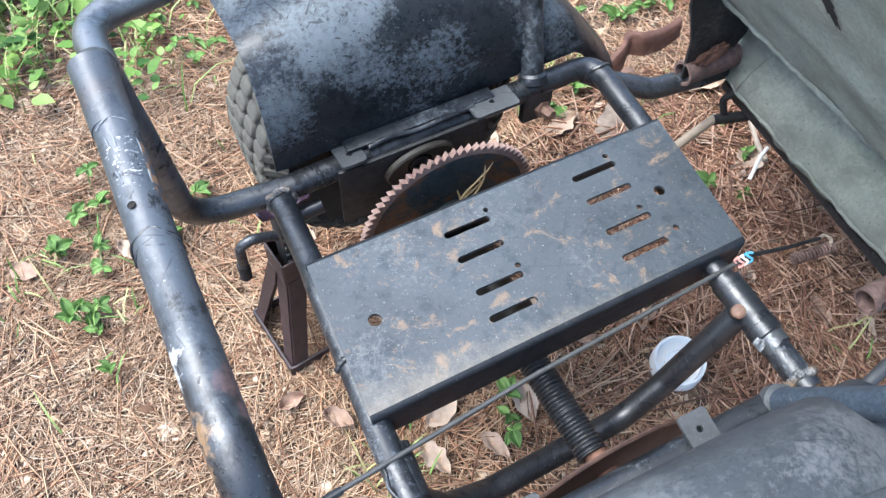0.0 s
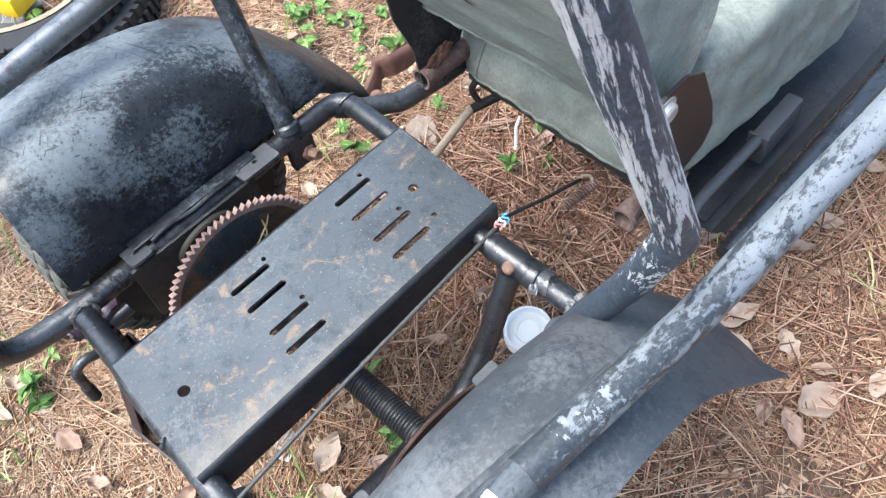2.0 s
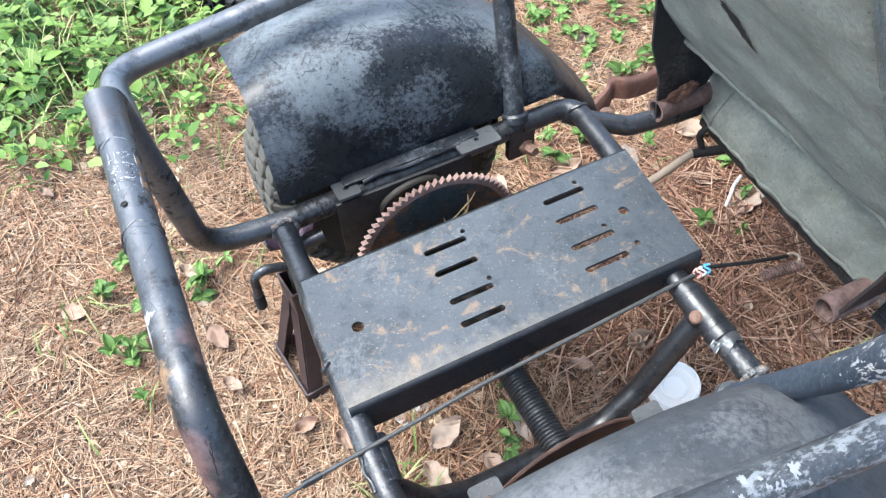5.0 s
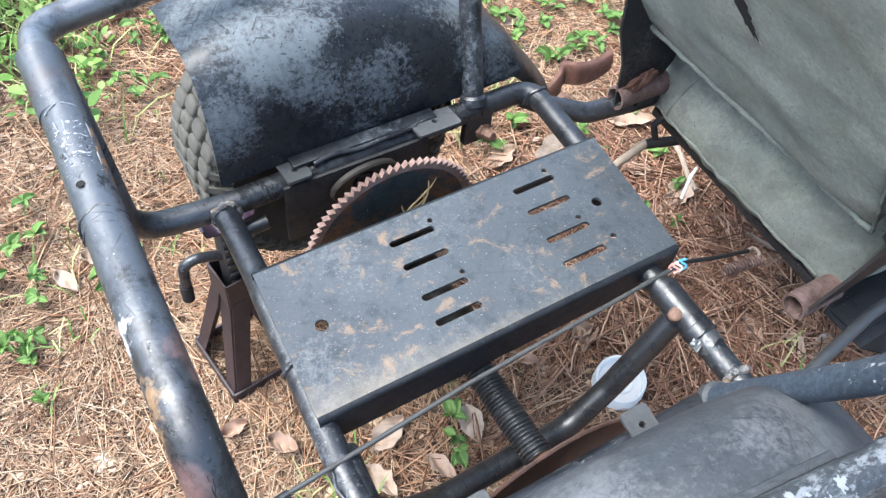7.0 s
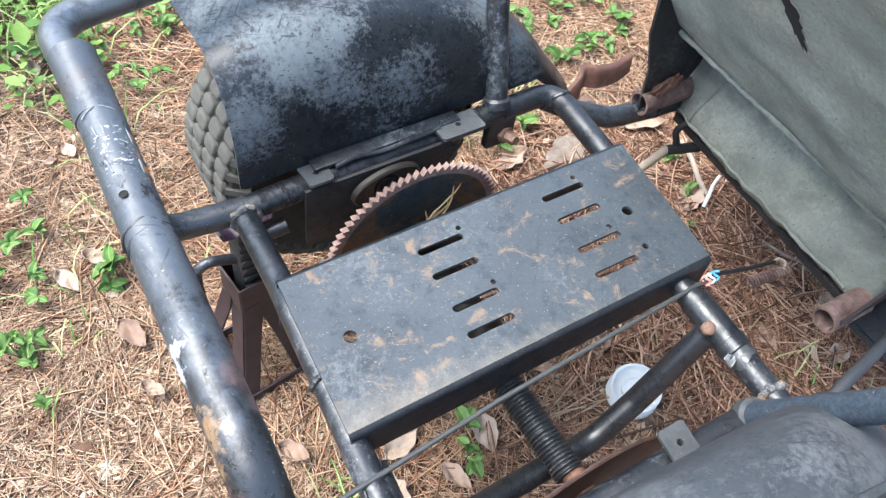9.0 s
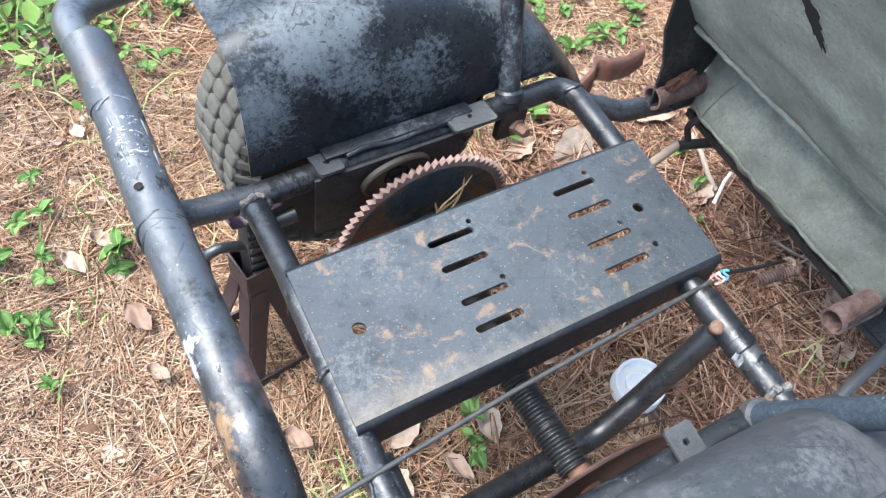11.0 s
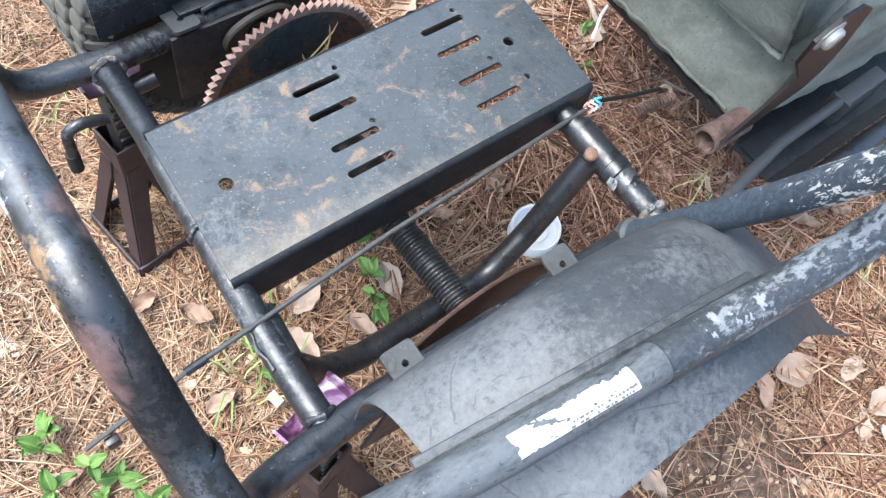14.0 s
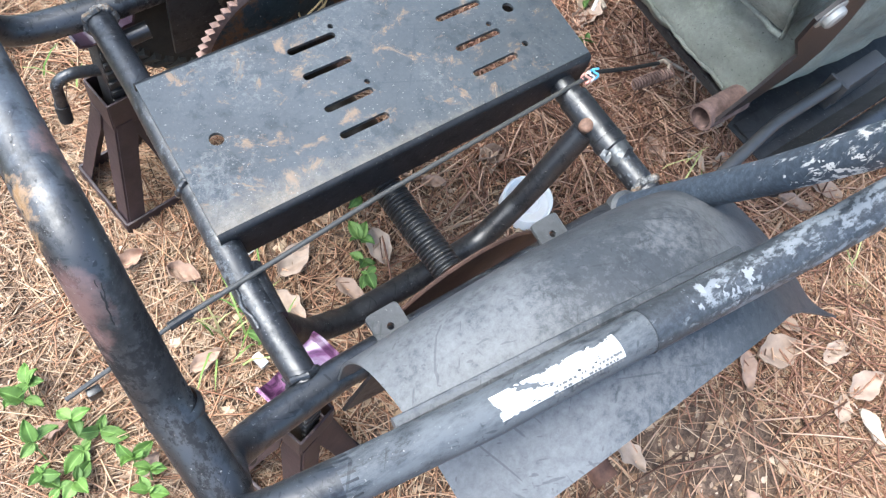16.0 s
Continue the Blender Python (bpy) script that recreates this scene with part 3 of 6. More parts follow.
x, y = litter_field(26000, 0.1, 1.2, -0.8, 0.75, lambda x, y: np.clip(np.exp(-(((x - 0.62) / 0.28) ** 2 + ((y - 0.1) / 0.3) ** 2)) + 0.22 * np.exp(-(((x - 0.55) / 0.3) ** 2 + ((y + 0.5) / 0.22) ** 2)), 0, 1) * np.clip(patch(x, y) * 1.8, 0, 1))
needles(rng, x, y, rng.uniform(0.06, 0.16, len(x)), rng.uniform(0.001, 0.018, len(x)), M_REDNEEDLE, "red_pine_straw", "reddish-brown pine needles heaped before the seat", 0.0014)
x, y = litter_field(64000, -1.2, 1.9, -1.2, 2.0, lambda x, y: (0.35 + 0.65 * patch(y, x)) * np.clip(patch(x, y) * 1.8, 0.2, 1) * thin_out(x, y, 0.35, 0.4, 1.1, 1.7))
needles(rng, x, y, rng.uniform(0.012, 0.04, len(x)), rng.uniform(0.0003, 0.004, len(x)), M_NEEDLE, "needle_crumbs", "broken short bits of pine needle", 0.0011)
x, y = litter_field(52000, -0.85, 1.35, -0.85, 1.25, lambda x, y: (0.2 + 0.8 * patch(x + 0.3, y - 0.2)) * np.clip(patch(x, y) * 1.6, 0.1, 1) * thin_out(x, y, 0.25, 0.2, 0.85, 1.2))
needles(rng, x, y, rng.uniform(0.03, 0.11, len(x)), rng.uniform(0.001, 0.009, len(x)), M_PALE, "bleached_straw", "bleached and greyed thin pine needles", 0.00075, segs=3)

# flakes of bark and wood
x, y = litter_field(62000, -1.3, 1.8, -1.2, 1.9, lambda x, y: np.where(patch(x, y) < 0.2, 0.45, 1.0) * thin_out(x, y, 0.3, 0.35, 1.0, 1.7))
k = len(x)
a, s = rng.uniform(0, 6.28, k), rng.gamma(2.0, 0.0022, k) + 0.0015
V = np.zeros((k, 5, 3))
for i in range(4):
    ang = a + i * math.pi / 2 + rng.uniform(-0.4, 0.4, k)
    rr = s * rng.uniform(0.5, 1.3, k)
    V[:, i, 0], V[:, i, 1] = x + np.cos(ang) * rr, y + np.sin(ang) * rr * 0.7
    V[:, i, 2] = lie(V[:, i, 0], V[:, i, 1]) + 0.0004
V[:, 4, 0], V[:, 4, 1], V[:, 4, 2] = x, y, lie(x, y) + s * rng.uniform(0.15, 0.6, k) + 0.001
F = np.array([(0, 1, 4), (1, 2, 4), (2, 3, 4), (3, 0, 4)])[None] + (np.arange(k) * 5)[:, None, None]
bulk("bark_crumbs", V.reshape(-1, 3), F.reshape(-1, 3), M_CHIP, "small flakes of bark and rotten wood on the soil", "bark flakes")


def leaf_cloud(rng, x, y, z, size, mat, name, label, category, up=0.6):
    """Many small oval leaves, folded along the middle."""
    m = len(x)
    a = rng.uniform(0, 6.28, m)
    tilt = rng.uniform(-0.1, 0.75, m) * up
    V = np.zeros((m, 8, 3))
    loc = [(0, 0, 0), (0.3, 0.3, 0.07), (0.62, 0.27, 0.09), (1, 0, -0.02), (0.62, -0.27, 0.09), (0.3, -0.3, 0.07), (0.33, 0, 0.0), (0.66, 0, 0.015)]
    ca, sa, ct, st = np.cos(a), np.sin(a), np.cos(tilt), np.sin(tilt)
    for i, (u, v, w) in enumerate(loc):
        lu, lz = size * (u * ct - w * st), size * (u * st + w * ct)
        V[:, i, 0] = x + ca * lu - sa * v * size
        V[:, i, 1] = y + sa * lu + ca * v * size
        V[:, i, 2] = z + lz
    F = np.array([(0, 6, 1, 1), (1, 6, 7, 2), (2, 7, 3, 3), (0, 5, 6, 6), (5, 4, 7, 6), (4, 3, 7, 7)])
    tri = []
    for f in F:
        tri.append(f[:3])
        if f[3] != f[2]:
            tri.append((f[0], f[2], f[3]))
    F = np.array(tri)[None] + (np.arange(m) * 8)[:, None, None]
    return bulk(name, V.reshape(-1, 3), F.reshape(-1, 3), mat, label, category)


def green_edge(x, y):
    """The green ground cover begins past a slanting, ragged line."""
    d = np.minimum((y - x - 1.3) / 1.41, y - 0.95) + 0.09 * np.sin(9 * x + 3 * y) + 0.05 * np.sin(21 * x - 8 * y)
    return np.clip(d * 5 + 0.42, 0, 1)


def clumps(x, y):
    v = np.sin(19 * x + 4 * y + 2 * np.sin(9 * y)) * np.sin(17 * y - 6 * x + 2 * np.sin(11 * x)) + 0.6 * np.sin(41 * x + 13 * y) * np.sin(37 * y - 9 * x)
    return np.clip(0.6 + 0.55 * v, 0.12, 1)


x, y = litter_field(84000, -2.3, 0.9, 0.3, 3.1, lambda x, y: green_edge(x, y) * clumps(x, y) * thin_out(x, y, -0.45, 1.4, 1.1, 1.75))
leaf_cloud(rng, x, y, lie(x, y) + rng.uniform(0.004, 0.03, len(x)) + 0.075 * clumps(x, y) * rng.uniform(0, 1, len(x)), np.clip(0.01 + rng.gamma(2.2, 0.0075, len(x)), 0.012, 0.05), M_COVER, "ground_cover", "dense bright green creeping weeds", "ground cover", 0.9)


def blades(rng, x, y, h, mat, name, label):
    m = len(x)
    a = rng.uniform(0, 6.28, m)
    lean = rng.uniform(0.3, 1.3, m)
    V = np.zeros((m, 7, 3))
    for i, t in enumerate((0, 0.4, 0.75)):
        w = 0.0018 * (1 - 0.5 * t)
        d = h * np.sin(lean * t) * t
        z = lie(x, y) + h * t * np.cos(lean * t * 0.9)
        for k, sgn in enumerate((-1, 1)):
            V[:, i * 2 + k, 0] = x + np.cos(a) * d - np.sin(a) * w * sgn
            V[:, i * 2 + k, 1] = y + np.sin(a) * d + np.cos(a) * w * sgn
            V[:, i * 2 + k, 2] = z
    V[:, 6, 0], V[:, 6, 1] = x + np.cos(a) * h * np.sin(lean), y + np.sin(a) * h * np.sin(lean)
    V[:, 6, 2] = np.maximum(lie(x, y) + h * np.cos(lean * 0.95), lie(x, y) + 0.004)
    F = np.array([(0, 1, 3), (0, 3, 2), (2, 3, 5), (2, 5, 4), (4, 5, 6)])[None] + (np.arange(m) * 7)[:, None, None]
    return bulk(name, V.reshape(-1, 3), F.reshape(-1, 3), mat, label, "grass")


gxs, gys = litter_field(30000, -2.3, 0.9, 0.3, 3.1, lambda x, y: np.clip(green_edge(x, y) + 0.02, 0, 1) * 0.7 * thin_out(x, y, -0.45, 1.4, 1.1, 1.8))
tufts = [(-0.36, 0.5), (-0.42, 0.62), (-0.3, 0.62), (0.62, -0.1), (0.66, -0.16), (-0.1, 0.03), (0.56, 0.62), (0.45, 0.72), (0.75, -0.4), (0.4, 0.6), (-0.5, 0.55)]
for tx, ty in tufts:
    k = 4 if ty < 0 else (10 if tx < -0.2 else 26)
    gxs = np.concatenate([gxs, tx + rng.normal(0, 0.03, k)])
    gys = np.concatenate([gys, ty + rng.normal(0, 0.03, k)])
blades(rng, gxs, gys, rng.uniform(0.03, 0.1, len(gxs)) * np.where(gys > 0.75, 1.5, 1.0), M_GRASS, "grass", "thin green and yellow grass blades")

# added ring, out of view, that stands for woodland and dims the low sky
ring_rows = []
for ri, (rad, hgt) in enumerate(((14.0, -0.3), (14.2, 0.6), (14.8, 1.2), (16.0, 1.7))):
    row = []
    for k in range(121):
        a = 2 * math.pi * k / 120
        w = 1 + 0.12 * noise.noise(Vector((math.cos(a) * 3, math.sin(a) * 3, ri * 0.7))) + 0.07 * noise.noise(Vector((math.cos(a) * 11, math.sin(a) * 11, ri)))
        row.append(Vector((math.cos(a) * rad * w, math.sin(a) * rad * w, hgt * w if hgt > 0 else hgt)))
    ring_rows.append(row)
horizon_ring = part("backdrop", solid(ring_rows, 0.2), plain("horizon_ring_green", (0.05, 0.075, 0.03), 0.9, 0.8, 1.2), None)
tagged(horizon_ring, "unseen dim green ring added to darken the low sky", "woodland", kind="structure")

# ---------------------------------------------------------------- go-kart
kart = empty("go_kart", (0, 0, 0), "stripped black tube-frame go-kart raised on jack stands, paint flaking", "go-kart")
RT = 0.0155          # frame tube radius


def dent(s, a, p):
    """The rear hoop is bruised and flattened near one end."""
    d = math.exp(-(((p.y + 0.165) / 0.03) ** 2))
    return 1.0 + 0.05 * d * math.cos(2 * a + 0.7) - 0.05 * d * math.exp(-((a - 2.2) ** 2))


# far rail rises at the rear and becomes the hoop; the far upper bar ends on it
hoop = [(0.24, 0.2915, 0.387), (-0.12, 0.281, 0.385),
        (-0.226, 0.287, 0.39), (-0.25, 0.222, 0.712), (-0.257, 0.05, 0.701), (-0.262, -0.135, 0.701), (-0.26, -0.2, 0.605), (-0.255, -0.262, 0.572)]
tube("rear_hoop", hoop, RT, M_HOOP, kart, "black rail bent up into a rear hoop, scuffed grey with a rusty dent", bend=0.055, shape=dent, sides=28, step=0.008)
far_bar = [(-0.244, 0.24, 0.63), (-0.248, 0.375, 0.614), (-0.1, 0.407, 0.61), (0.2, 0.445, 0.622), (0.62, 0.49, 0.71)]
tube("frame_tube", far_bar, RT, M_TUBE_SILVER, kart, "upper bar with silvery weathered black paint", bend=0.05)
near_loop = [(0.225, -0.195, 0.388), (-0.12, -0.188, 0.387), (-0.235, -0.2, 0.4), (-0.262, -0.285, 0.592), (-0.19, -0.2962, 0.5939)]
tube("frame_tube", near_loop, RT, M_TUBE, kart, bend=0.06)
tube("frame_tube", [(-0.2, -0.2947, 0.5937), (-0.1, -0.31, 0.596), (0.03, -0.3247, 0.6012)], RT, M_TUBE_GREY, kart, "upper bar with smudged grey-black paint", bend=0.02)
near_bar = [(0.022, -0.3238, 0.6009), (0.2, -0.344, 0.608), (0.62, -0.392, 0.72), (0.95, -0.42, 0.84)]
tube("frame_tube", near_bar, RT + 0.0009, M_TUBE_WORN, kart, "tube with flaking black paint and bare grey patches", bend=0.06)
for c, d in (((-0.258, -0.208, 0.6), (0.0, -0.45, -0.85)),):
    bm = bmesh.new()
    disc_ring(bm, c, d, [(0.0153, -0.006), (0.0172, -0.003), (0.0176, 0.0), (0.0172, 0.003), (0.0153, 0.006)], 28)
    part("weld_bead", bm, M_TUBE, kart)

bm = bmesh.new()
disc_ring(bm, (-0.006, 0.4145, 0.624), (0, -0.3, 1), [(0.0055, -0.004), (0.006, 0.001), (0.0045, 0.0035), (0.0001, 0.004)], 12)
part("rivet", bm, M_BOLT, kart, "rusty rivet head")

# cross tubes, stubs into the mount plate
tube("cross_tube", [(-0.122, 0.28, 0.385), (-0.129, 0.16, 0.4), (-0.1335, 0.125, 0.4095), (-0.1445, -0.03, 0.4095), (-0.1462, -0.075, 0.396), (-0.147, -0.19, 0.388)], 0.0145, M_TUBE, kart, bend=0.06)
tube("cross_tube", [(0.225, 0.2912, 0.3869), (0.33, 0.2935, 0.386), (0.318, 0.12, 0.388)], 0.0152, M_TUBE, kart, bend=0.032)
tube("frame_tube", [(0.312, 0.288, 0.382), (0.345, 0.266, 0.369), (0.392, 0.236, 0.361), (0.46, 0.226, 0.362)], 0.0148, M_TUBE, kart, bend=0.04)
tube("cross_tube", [(0.262, 0.0, 0.402), (0.262, -0.2, 0.392)], 0.0148, M_TUBE, kart)
bm = bmesh.new()
sweep(bm, [Vector((0.262, -0.062, 0.4005)), Vector((0.262, -0.125, 0.397))], 0.0172, 24)
part("tube_sleeve", bm, M_TUBE, kart)
bm = bmesh.new()
sweep(bm, [Vector((-0.139, -0.06, 0.391)), Vector((-0.1435, -0.115, 0.389))], 0.0165, 24)
part("tube_sleeve", bm, M_TUBE, kart)

def weld(at, axis, r, mat, seed):
    """A lumpy bead of weld round a tube."""
    rg = random.Random(seed)
    ax = Vector(axis).normalized()
    u = ax.orthogonal().normalized()
    w = ax.cross(u)
    pts = []
    for k in range(41):
        a = 2 * math.pi * k / 40
        pts.append(Vector(at) + (u * math.cos(a) + w * math.sin(a)) * (r + 0.0004) + ax * (0.0016 * math.sin(3 * a + seed)))
    bm = bmesh.new()
    sweep(bm, pts, 0.0046 if mat is M_WELD else 0.0032, 8, shape=lambda s, a, p: 1 + 0.28 * math.sin(s * 900 + seed) * math.sin(s * 410))
    part("weld_bead", bm, mat, kart)


weld((-0.1226, 0.267, 0.3866), (-0.05, -1, 0.12), 0.0145, M_WELD, 1)
weld((0.3265, 0.2725, 0.3862), (-0.05, -1, 0.03), 0.0145, M_TUBE, 2)
weld((-0.1469, -0.176, 0.3886), (-0.02, -1, -0.07), 0.0145, M_TUBE, 3)
weld((0.262, -0.186, 0.3927), (0, -1, -0.05), 0.0148, M_WELD, 4)
weld((-0.1405, 0.03, 0.4095), (-0.07, -1, 0), 0.0142, M_TUBE, 5)

# posts from the rails up to the roll cage
tube("cage_post", [(0.222, -0.193, 0.388), (0.205, -0.28, 0.59), (0.18, -0.332, 0.735), (0.09, -0.3145, 0.99), (0.06, -0.311, 1.08)], 0.0148, M_POST, kart,
     "cage post with silver-white flaked paint", bend=0.03)
tube("cage_post", [(0.232, 0.288, 0.39), (0.25, 0.371, 0.6), (0.262, 0.42, 0.72), (0.19, 0.43, 0.95), (0.16, 0.43, 1.3)], 0.0145, M_TUBE, kart, bend=0.03)
bm = bmesh.new()
disc_ring(bm, (0.2215, -0.197, 0.399), (-0.08, -0.38, 0.92), [(0.014, -0.012), (0.0175, -0.009), (0.018, 0.004), (0.014, 0.009)], 24)
part("weld_bead", bm, M_TAB, kart)
bm = bmesh.new()
disc_ring(bm, (0.2335, 0.294, 0.404), (0.08, 0.38, 0.92), [(0.0146, -0.01), (0.0185, -0.007), (0.018, 0.003), (0.0146, 0.007)], 24)
part("weld_bead", bm, M_TUBE, kart)

# strut under the axle, bolted between the near cross tubes
tube("axle_strut", [(0.249, -0.1, 0.396), (0.19, -0.1, 0.29), (0.14, -0.103, 0.245), (0.03, -0.105, 0.245), (-0.05, -0.11, 0.262), (-0.105, -0.112, 0.3), (-0.14, -0.112, 0.375)], 0.0142, M_TUBE, kart, bend=0.05)
bm = bmesh.new()
disc_ring(bm, (0.247, -0.1, 0.406), (-0.3, -0.2, 1), [(0.0075, -0.008), (0.0078, 0.003), (0.006, 0.0055), (0.003, 0.0066), (0.0001, 0.0068)], 20)
part("bolt_head", bm, M_BOLT, kart, "rusty round bolt head")

# peeled lips of a split wrap along the rear cross tube
for da, wav in ((-0.0034, 0.0), (0.0026, 2.0)):
    bm = bmesh.new()
    sweep(bm, [Vector((-0.1545 + da + 0.0012 * math.sin(k * 0.5 + wav) - 0.0016 * math.sin(math.pi * k / 20), -0.076 - 0.0022 * k, 0.4062 - 0.25 * abs(da) - 0.00012 * k)) for k in range(21)], 0.0024, 10,
          shape=lambda s, a, p: 0.75 + 0.5 * noise.noise(Vector((s * 130, wav, a * 0.4))))
    part("tape_edge", bm, M_TUBE, kart, "peeled lip of a split wrap")
# small strap plates welded on the cross tubes
bm = bmesh.new()
disc_ring(bm, (0.262, -0.127, 0.397), (0.1, -1, -0.05), [(0.015, -0.009), (0.0178, -0.007), (0.0184, -0.002), (0.0176, 0.003), (0.0182, 0.006), (0.015, 0.009)], 28)
part("clamp_band", bm, M_TUBE, kart)
# a crumpled wrap of tape below the band, with a loose flap
bm = bmesh.new()
sweep(bm, [Vector((0.262 + 0.0006 * math.sin(q * 2.1), -0.132 - 0.0013 * q, 0.3968 - 0.00006 * q)) for q in range(13)], 0.0152, 40, close=False,
      shape=lambda s, a, p: 1.035 + 0.05 * noise.noise(Vector((math.cos(a) * 2.2, math.sin(a) * 2.2, s * 160))) + 0.03 * noise.noise(Vector((math.cos(a) * 7, math.sin(a) * 7, s * 420))))
flap = [[Vector((0.2495 - 0.009 * u, -0.131 - 0.012 * v - 0.003 * u, 0.4055 - 0.007 * u * u + 0.0025 * noise.noise(Vector((u * 4, v * 4, 1.0))))) for u in np.linspace(0, 1, 8)] for v in np.linspace(0, 1, 8)]
grid_ = [[bm.verts.new(p) for p in row] for row in flap]
for ra, rb in zip(grid_, grid_[1:]):
    for q in range(7):
        bm.faces.new((ra[q], ra[q + 1], rb[q + 1], rb[q]))
bmesh.ops.solidify(bm, geom=bm.faces[:], thickness=0.0005)
part("tape_wrap", bm, M_FOILTAPE, kart, "crumpled grey tape wrapped round the tube", sharp=50)
bm = bmesh.new()
box(bm, -0.1505, -0.09, 0.4035, 0.008, 0.045, 0.003, Matrix.Rotation(radians(-28), 4, "Y"), bev=0.0013)
part("strap_clip", bm, M_RUST, kart)

# engine mount plate: a folded channel with slots
PX0, PX1, PY0, PY1, PZ = -0.150, 0.302, -0.035, 0.143, 0.43


def slab_with_holes(parent):
    bm = bmesh.new()
    outer = [(PX0, PY0), (PX1 - 0.006, PY0), (PX1 + 0.012, PY1), (PX0 + 0.012, PY1)]
    ring = [bm.verts.new((x, y, PZ)) for x, y in outer]
    edges = [bm.edges.new((ring[i], ring[(i + 1) % 4])) for i in range(4)]
    loops = []
    slots = [(0.007, 0.063, 0.111), (0.005, 0.061, 0.077), (0.003, 0.059, 0.034), (0.0, 0.056, 0.001),
             (0.172, 0.23, 0.113), (0.169, 0.228, 0.0785), (0.165, 0.224, 0.0355), (0.162, 0.221, 0.0)]
    w = 0.0042
    for x0, x1, y in slots:
        pts = []
        for k in range(7):
            a = -math.pi / 2 + math.pi * k / 6
            pts.append((x1 - w + w * math.cos(a), y + w * math.sin(a)))
        for k in range(7):
            a = math.pi / 2 + math.pi * k / 6
            pts.append((x0 + w + w * math.cos(a), y + w * math.sin(a)))
        loops.append(pts)
    for x, y, r in ((0.064, 0.122, 0.0032), (0.059, 0.0445, 0.0032), (0.225, 0.126, 0.0034), (0.218, 0.048, 0.0034), (0.238, 0.0075, 0.0038), (-0.102, 0.054, 0.0072), (0.252, 0.057, 0.0066)):
        loops.append([(x + r * math.cos(2 * math.pi * k / 16), y + r * math.sin(2 * math.pi * k / 16)) for k in range(16)])
    for pts in loops:
        vs = [bm.verts.new((x, y, PZ)) for x, y in pts]
        edges += [bm.edges.new((vs[i], vs[(i + 1) % len(vs)])) for i in range(len(vs))]
    bmesh.ops.triangle_fill(bm, edges=edges, use_beauty=True, use_dissolve=False)
    bmesh.ops.recalc_face_normals(bm, faces=bm.faces)
    up = sum(f.normal.z for f in bm.faces)
    if up < 0:
        bmesh.ops.reverse_faces(bm, faces=bm.faces[:])
    bmesh.ops.solidify(bm, geom=bm.faces[:], thickness=0.004)
    zs = [v.co.z for v in bm.verts]
    shift = PZ - max(zs)
    for v in bm.verts:
        v.co.z += shift
    return bm


part("mount_plate", slab_with_holes(kart), M_PLATE, kart, "slotted steel engine mount plate, dusty black with rust blooms", sharp=30)
# folded flanges with a rounded bend along the near and far edges
for y, s, x0, x1, deep in ((PY0, -1, PX0, PX1 - 0.006, 0.05), (PY1, 1, PX0 + 0.012, PX1 + 0.012, 0.088)):
    prof = [(0.0, 0.0), (0.002, -0.0004), (0.0042, -0.0016), (0.0056, -0.0036), (0.006, -0.006), (0.006, -deep)]
    rows = [[Vector((x, y + s * d, PZ - 0.0003 + z)) for d, z in prof] for x in np.linspace(x0, x1, 12)]
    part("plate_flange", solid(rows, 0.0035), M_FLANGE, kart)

# the end towards the seat is folded down as well
rows = [[Vector((PX1 - 0.0072 + 0.018 * f, PY0 + 0.004 + (PY1 - PY0 - 0.008) * f, PZ - 0.0045 - d)) for d in (0.0, 0.026, 0.052, 0.078)] for f in np.linspace(0, 1, 8)]
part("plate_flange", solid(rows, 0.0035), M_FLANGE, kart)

# tabs on the rails
def tab(x, y, z, sx, sy, tilt, roll, turn=1):
    bm = bmesh.new()
    n, r = 14, 0.0036
    q = sy * 0.5 * turn
    o = [(-sx / 2, -q), (sx / 2, -q)]
    rc = 0.0045
    for cx, a0 in ((sx / 2 - rc, 0), (-sx / 2 + rc, 90)):
        o += [(cx + rc * math.cos(radians(a0 + 18 * k)), turn * (sy / 2 - rc + rc * math.sin(radians(a0 + 18 * k)))) for k in range(6)]
    vs = [bm.verts.new((a, c, 0)) for a, c in o]
    es = [bm.edges.new((vs[i], vs[(i + 1) % len(vs)])) for i in range(len(vs))]
    hv = [bm.verts.new((r * math.cos(2 * math.pi * k / n), r * math.sin(2 * math.pi * k / n), 0)) for k in range(n)]
    es += [bm.edges.new((hv[i], hv[(i + 1) % n])) for i in range(n)]
    bmesh.ops.triangle_fill(bm, edges=es, use_beauty=True)
    bmesh.ops.solidify(bm, geom=bm.faces[:], thickness=0.004)
    bmesh.ops.transform(bm, matrix=pose(x, y, z, tilt, roll, 0), verts=bm.verts)
    return part("tab", bm, M_TAB, kart, "grey steel mounting tab with a bolt hole", sharp=30)


tab(0.125, -0.185, 0.412, 0.032, 0.036, 12, 0)
tab(-0.062, -0.181, 0.41, 0.034, 0.036, 8, 0)
tab(-0.029, 0.281, 0.404, 0.032, 0.036, -6, 0, -1)
tab(0.163, 0.276, 0.408, 0.062, 0.036, -4, 0, -1)
# long bent strap between the far tabs
bm = bmesh.new()
box(bm, 0.07, 0.29, 0.407, 0.2, 0.018, 0.005, bev=0.0015)
part("fender_strap", bm, M_FENDER, kart)
bm = bmesh.new()
sweep(bm, [Vector((x, 0.2785 + 0.002 * math.sin(x * 60), 0.4065 + 0.0015 * math.sin(x * 90))) for x in np.linspace(-0.005, 0.14, 24)], 0.0035, 10)
part("weld_bead", bm, M_TUBE, kart)
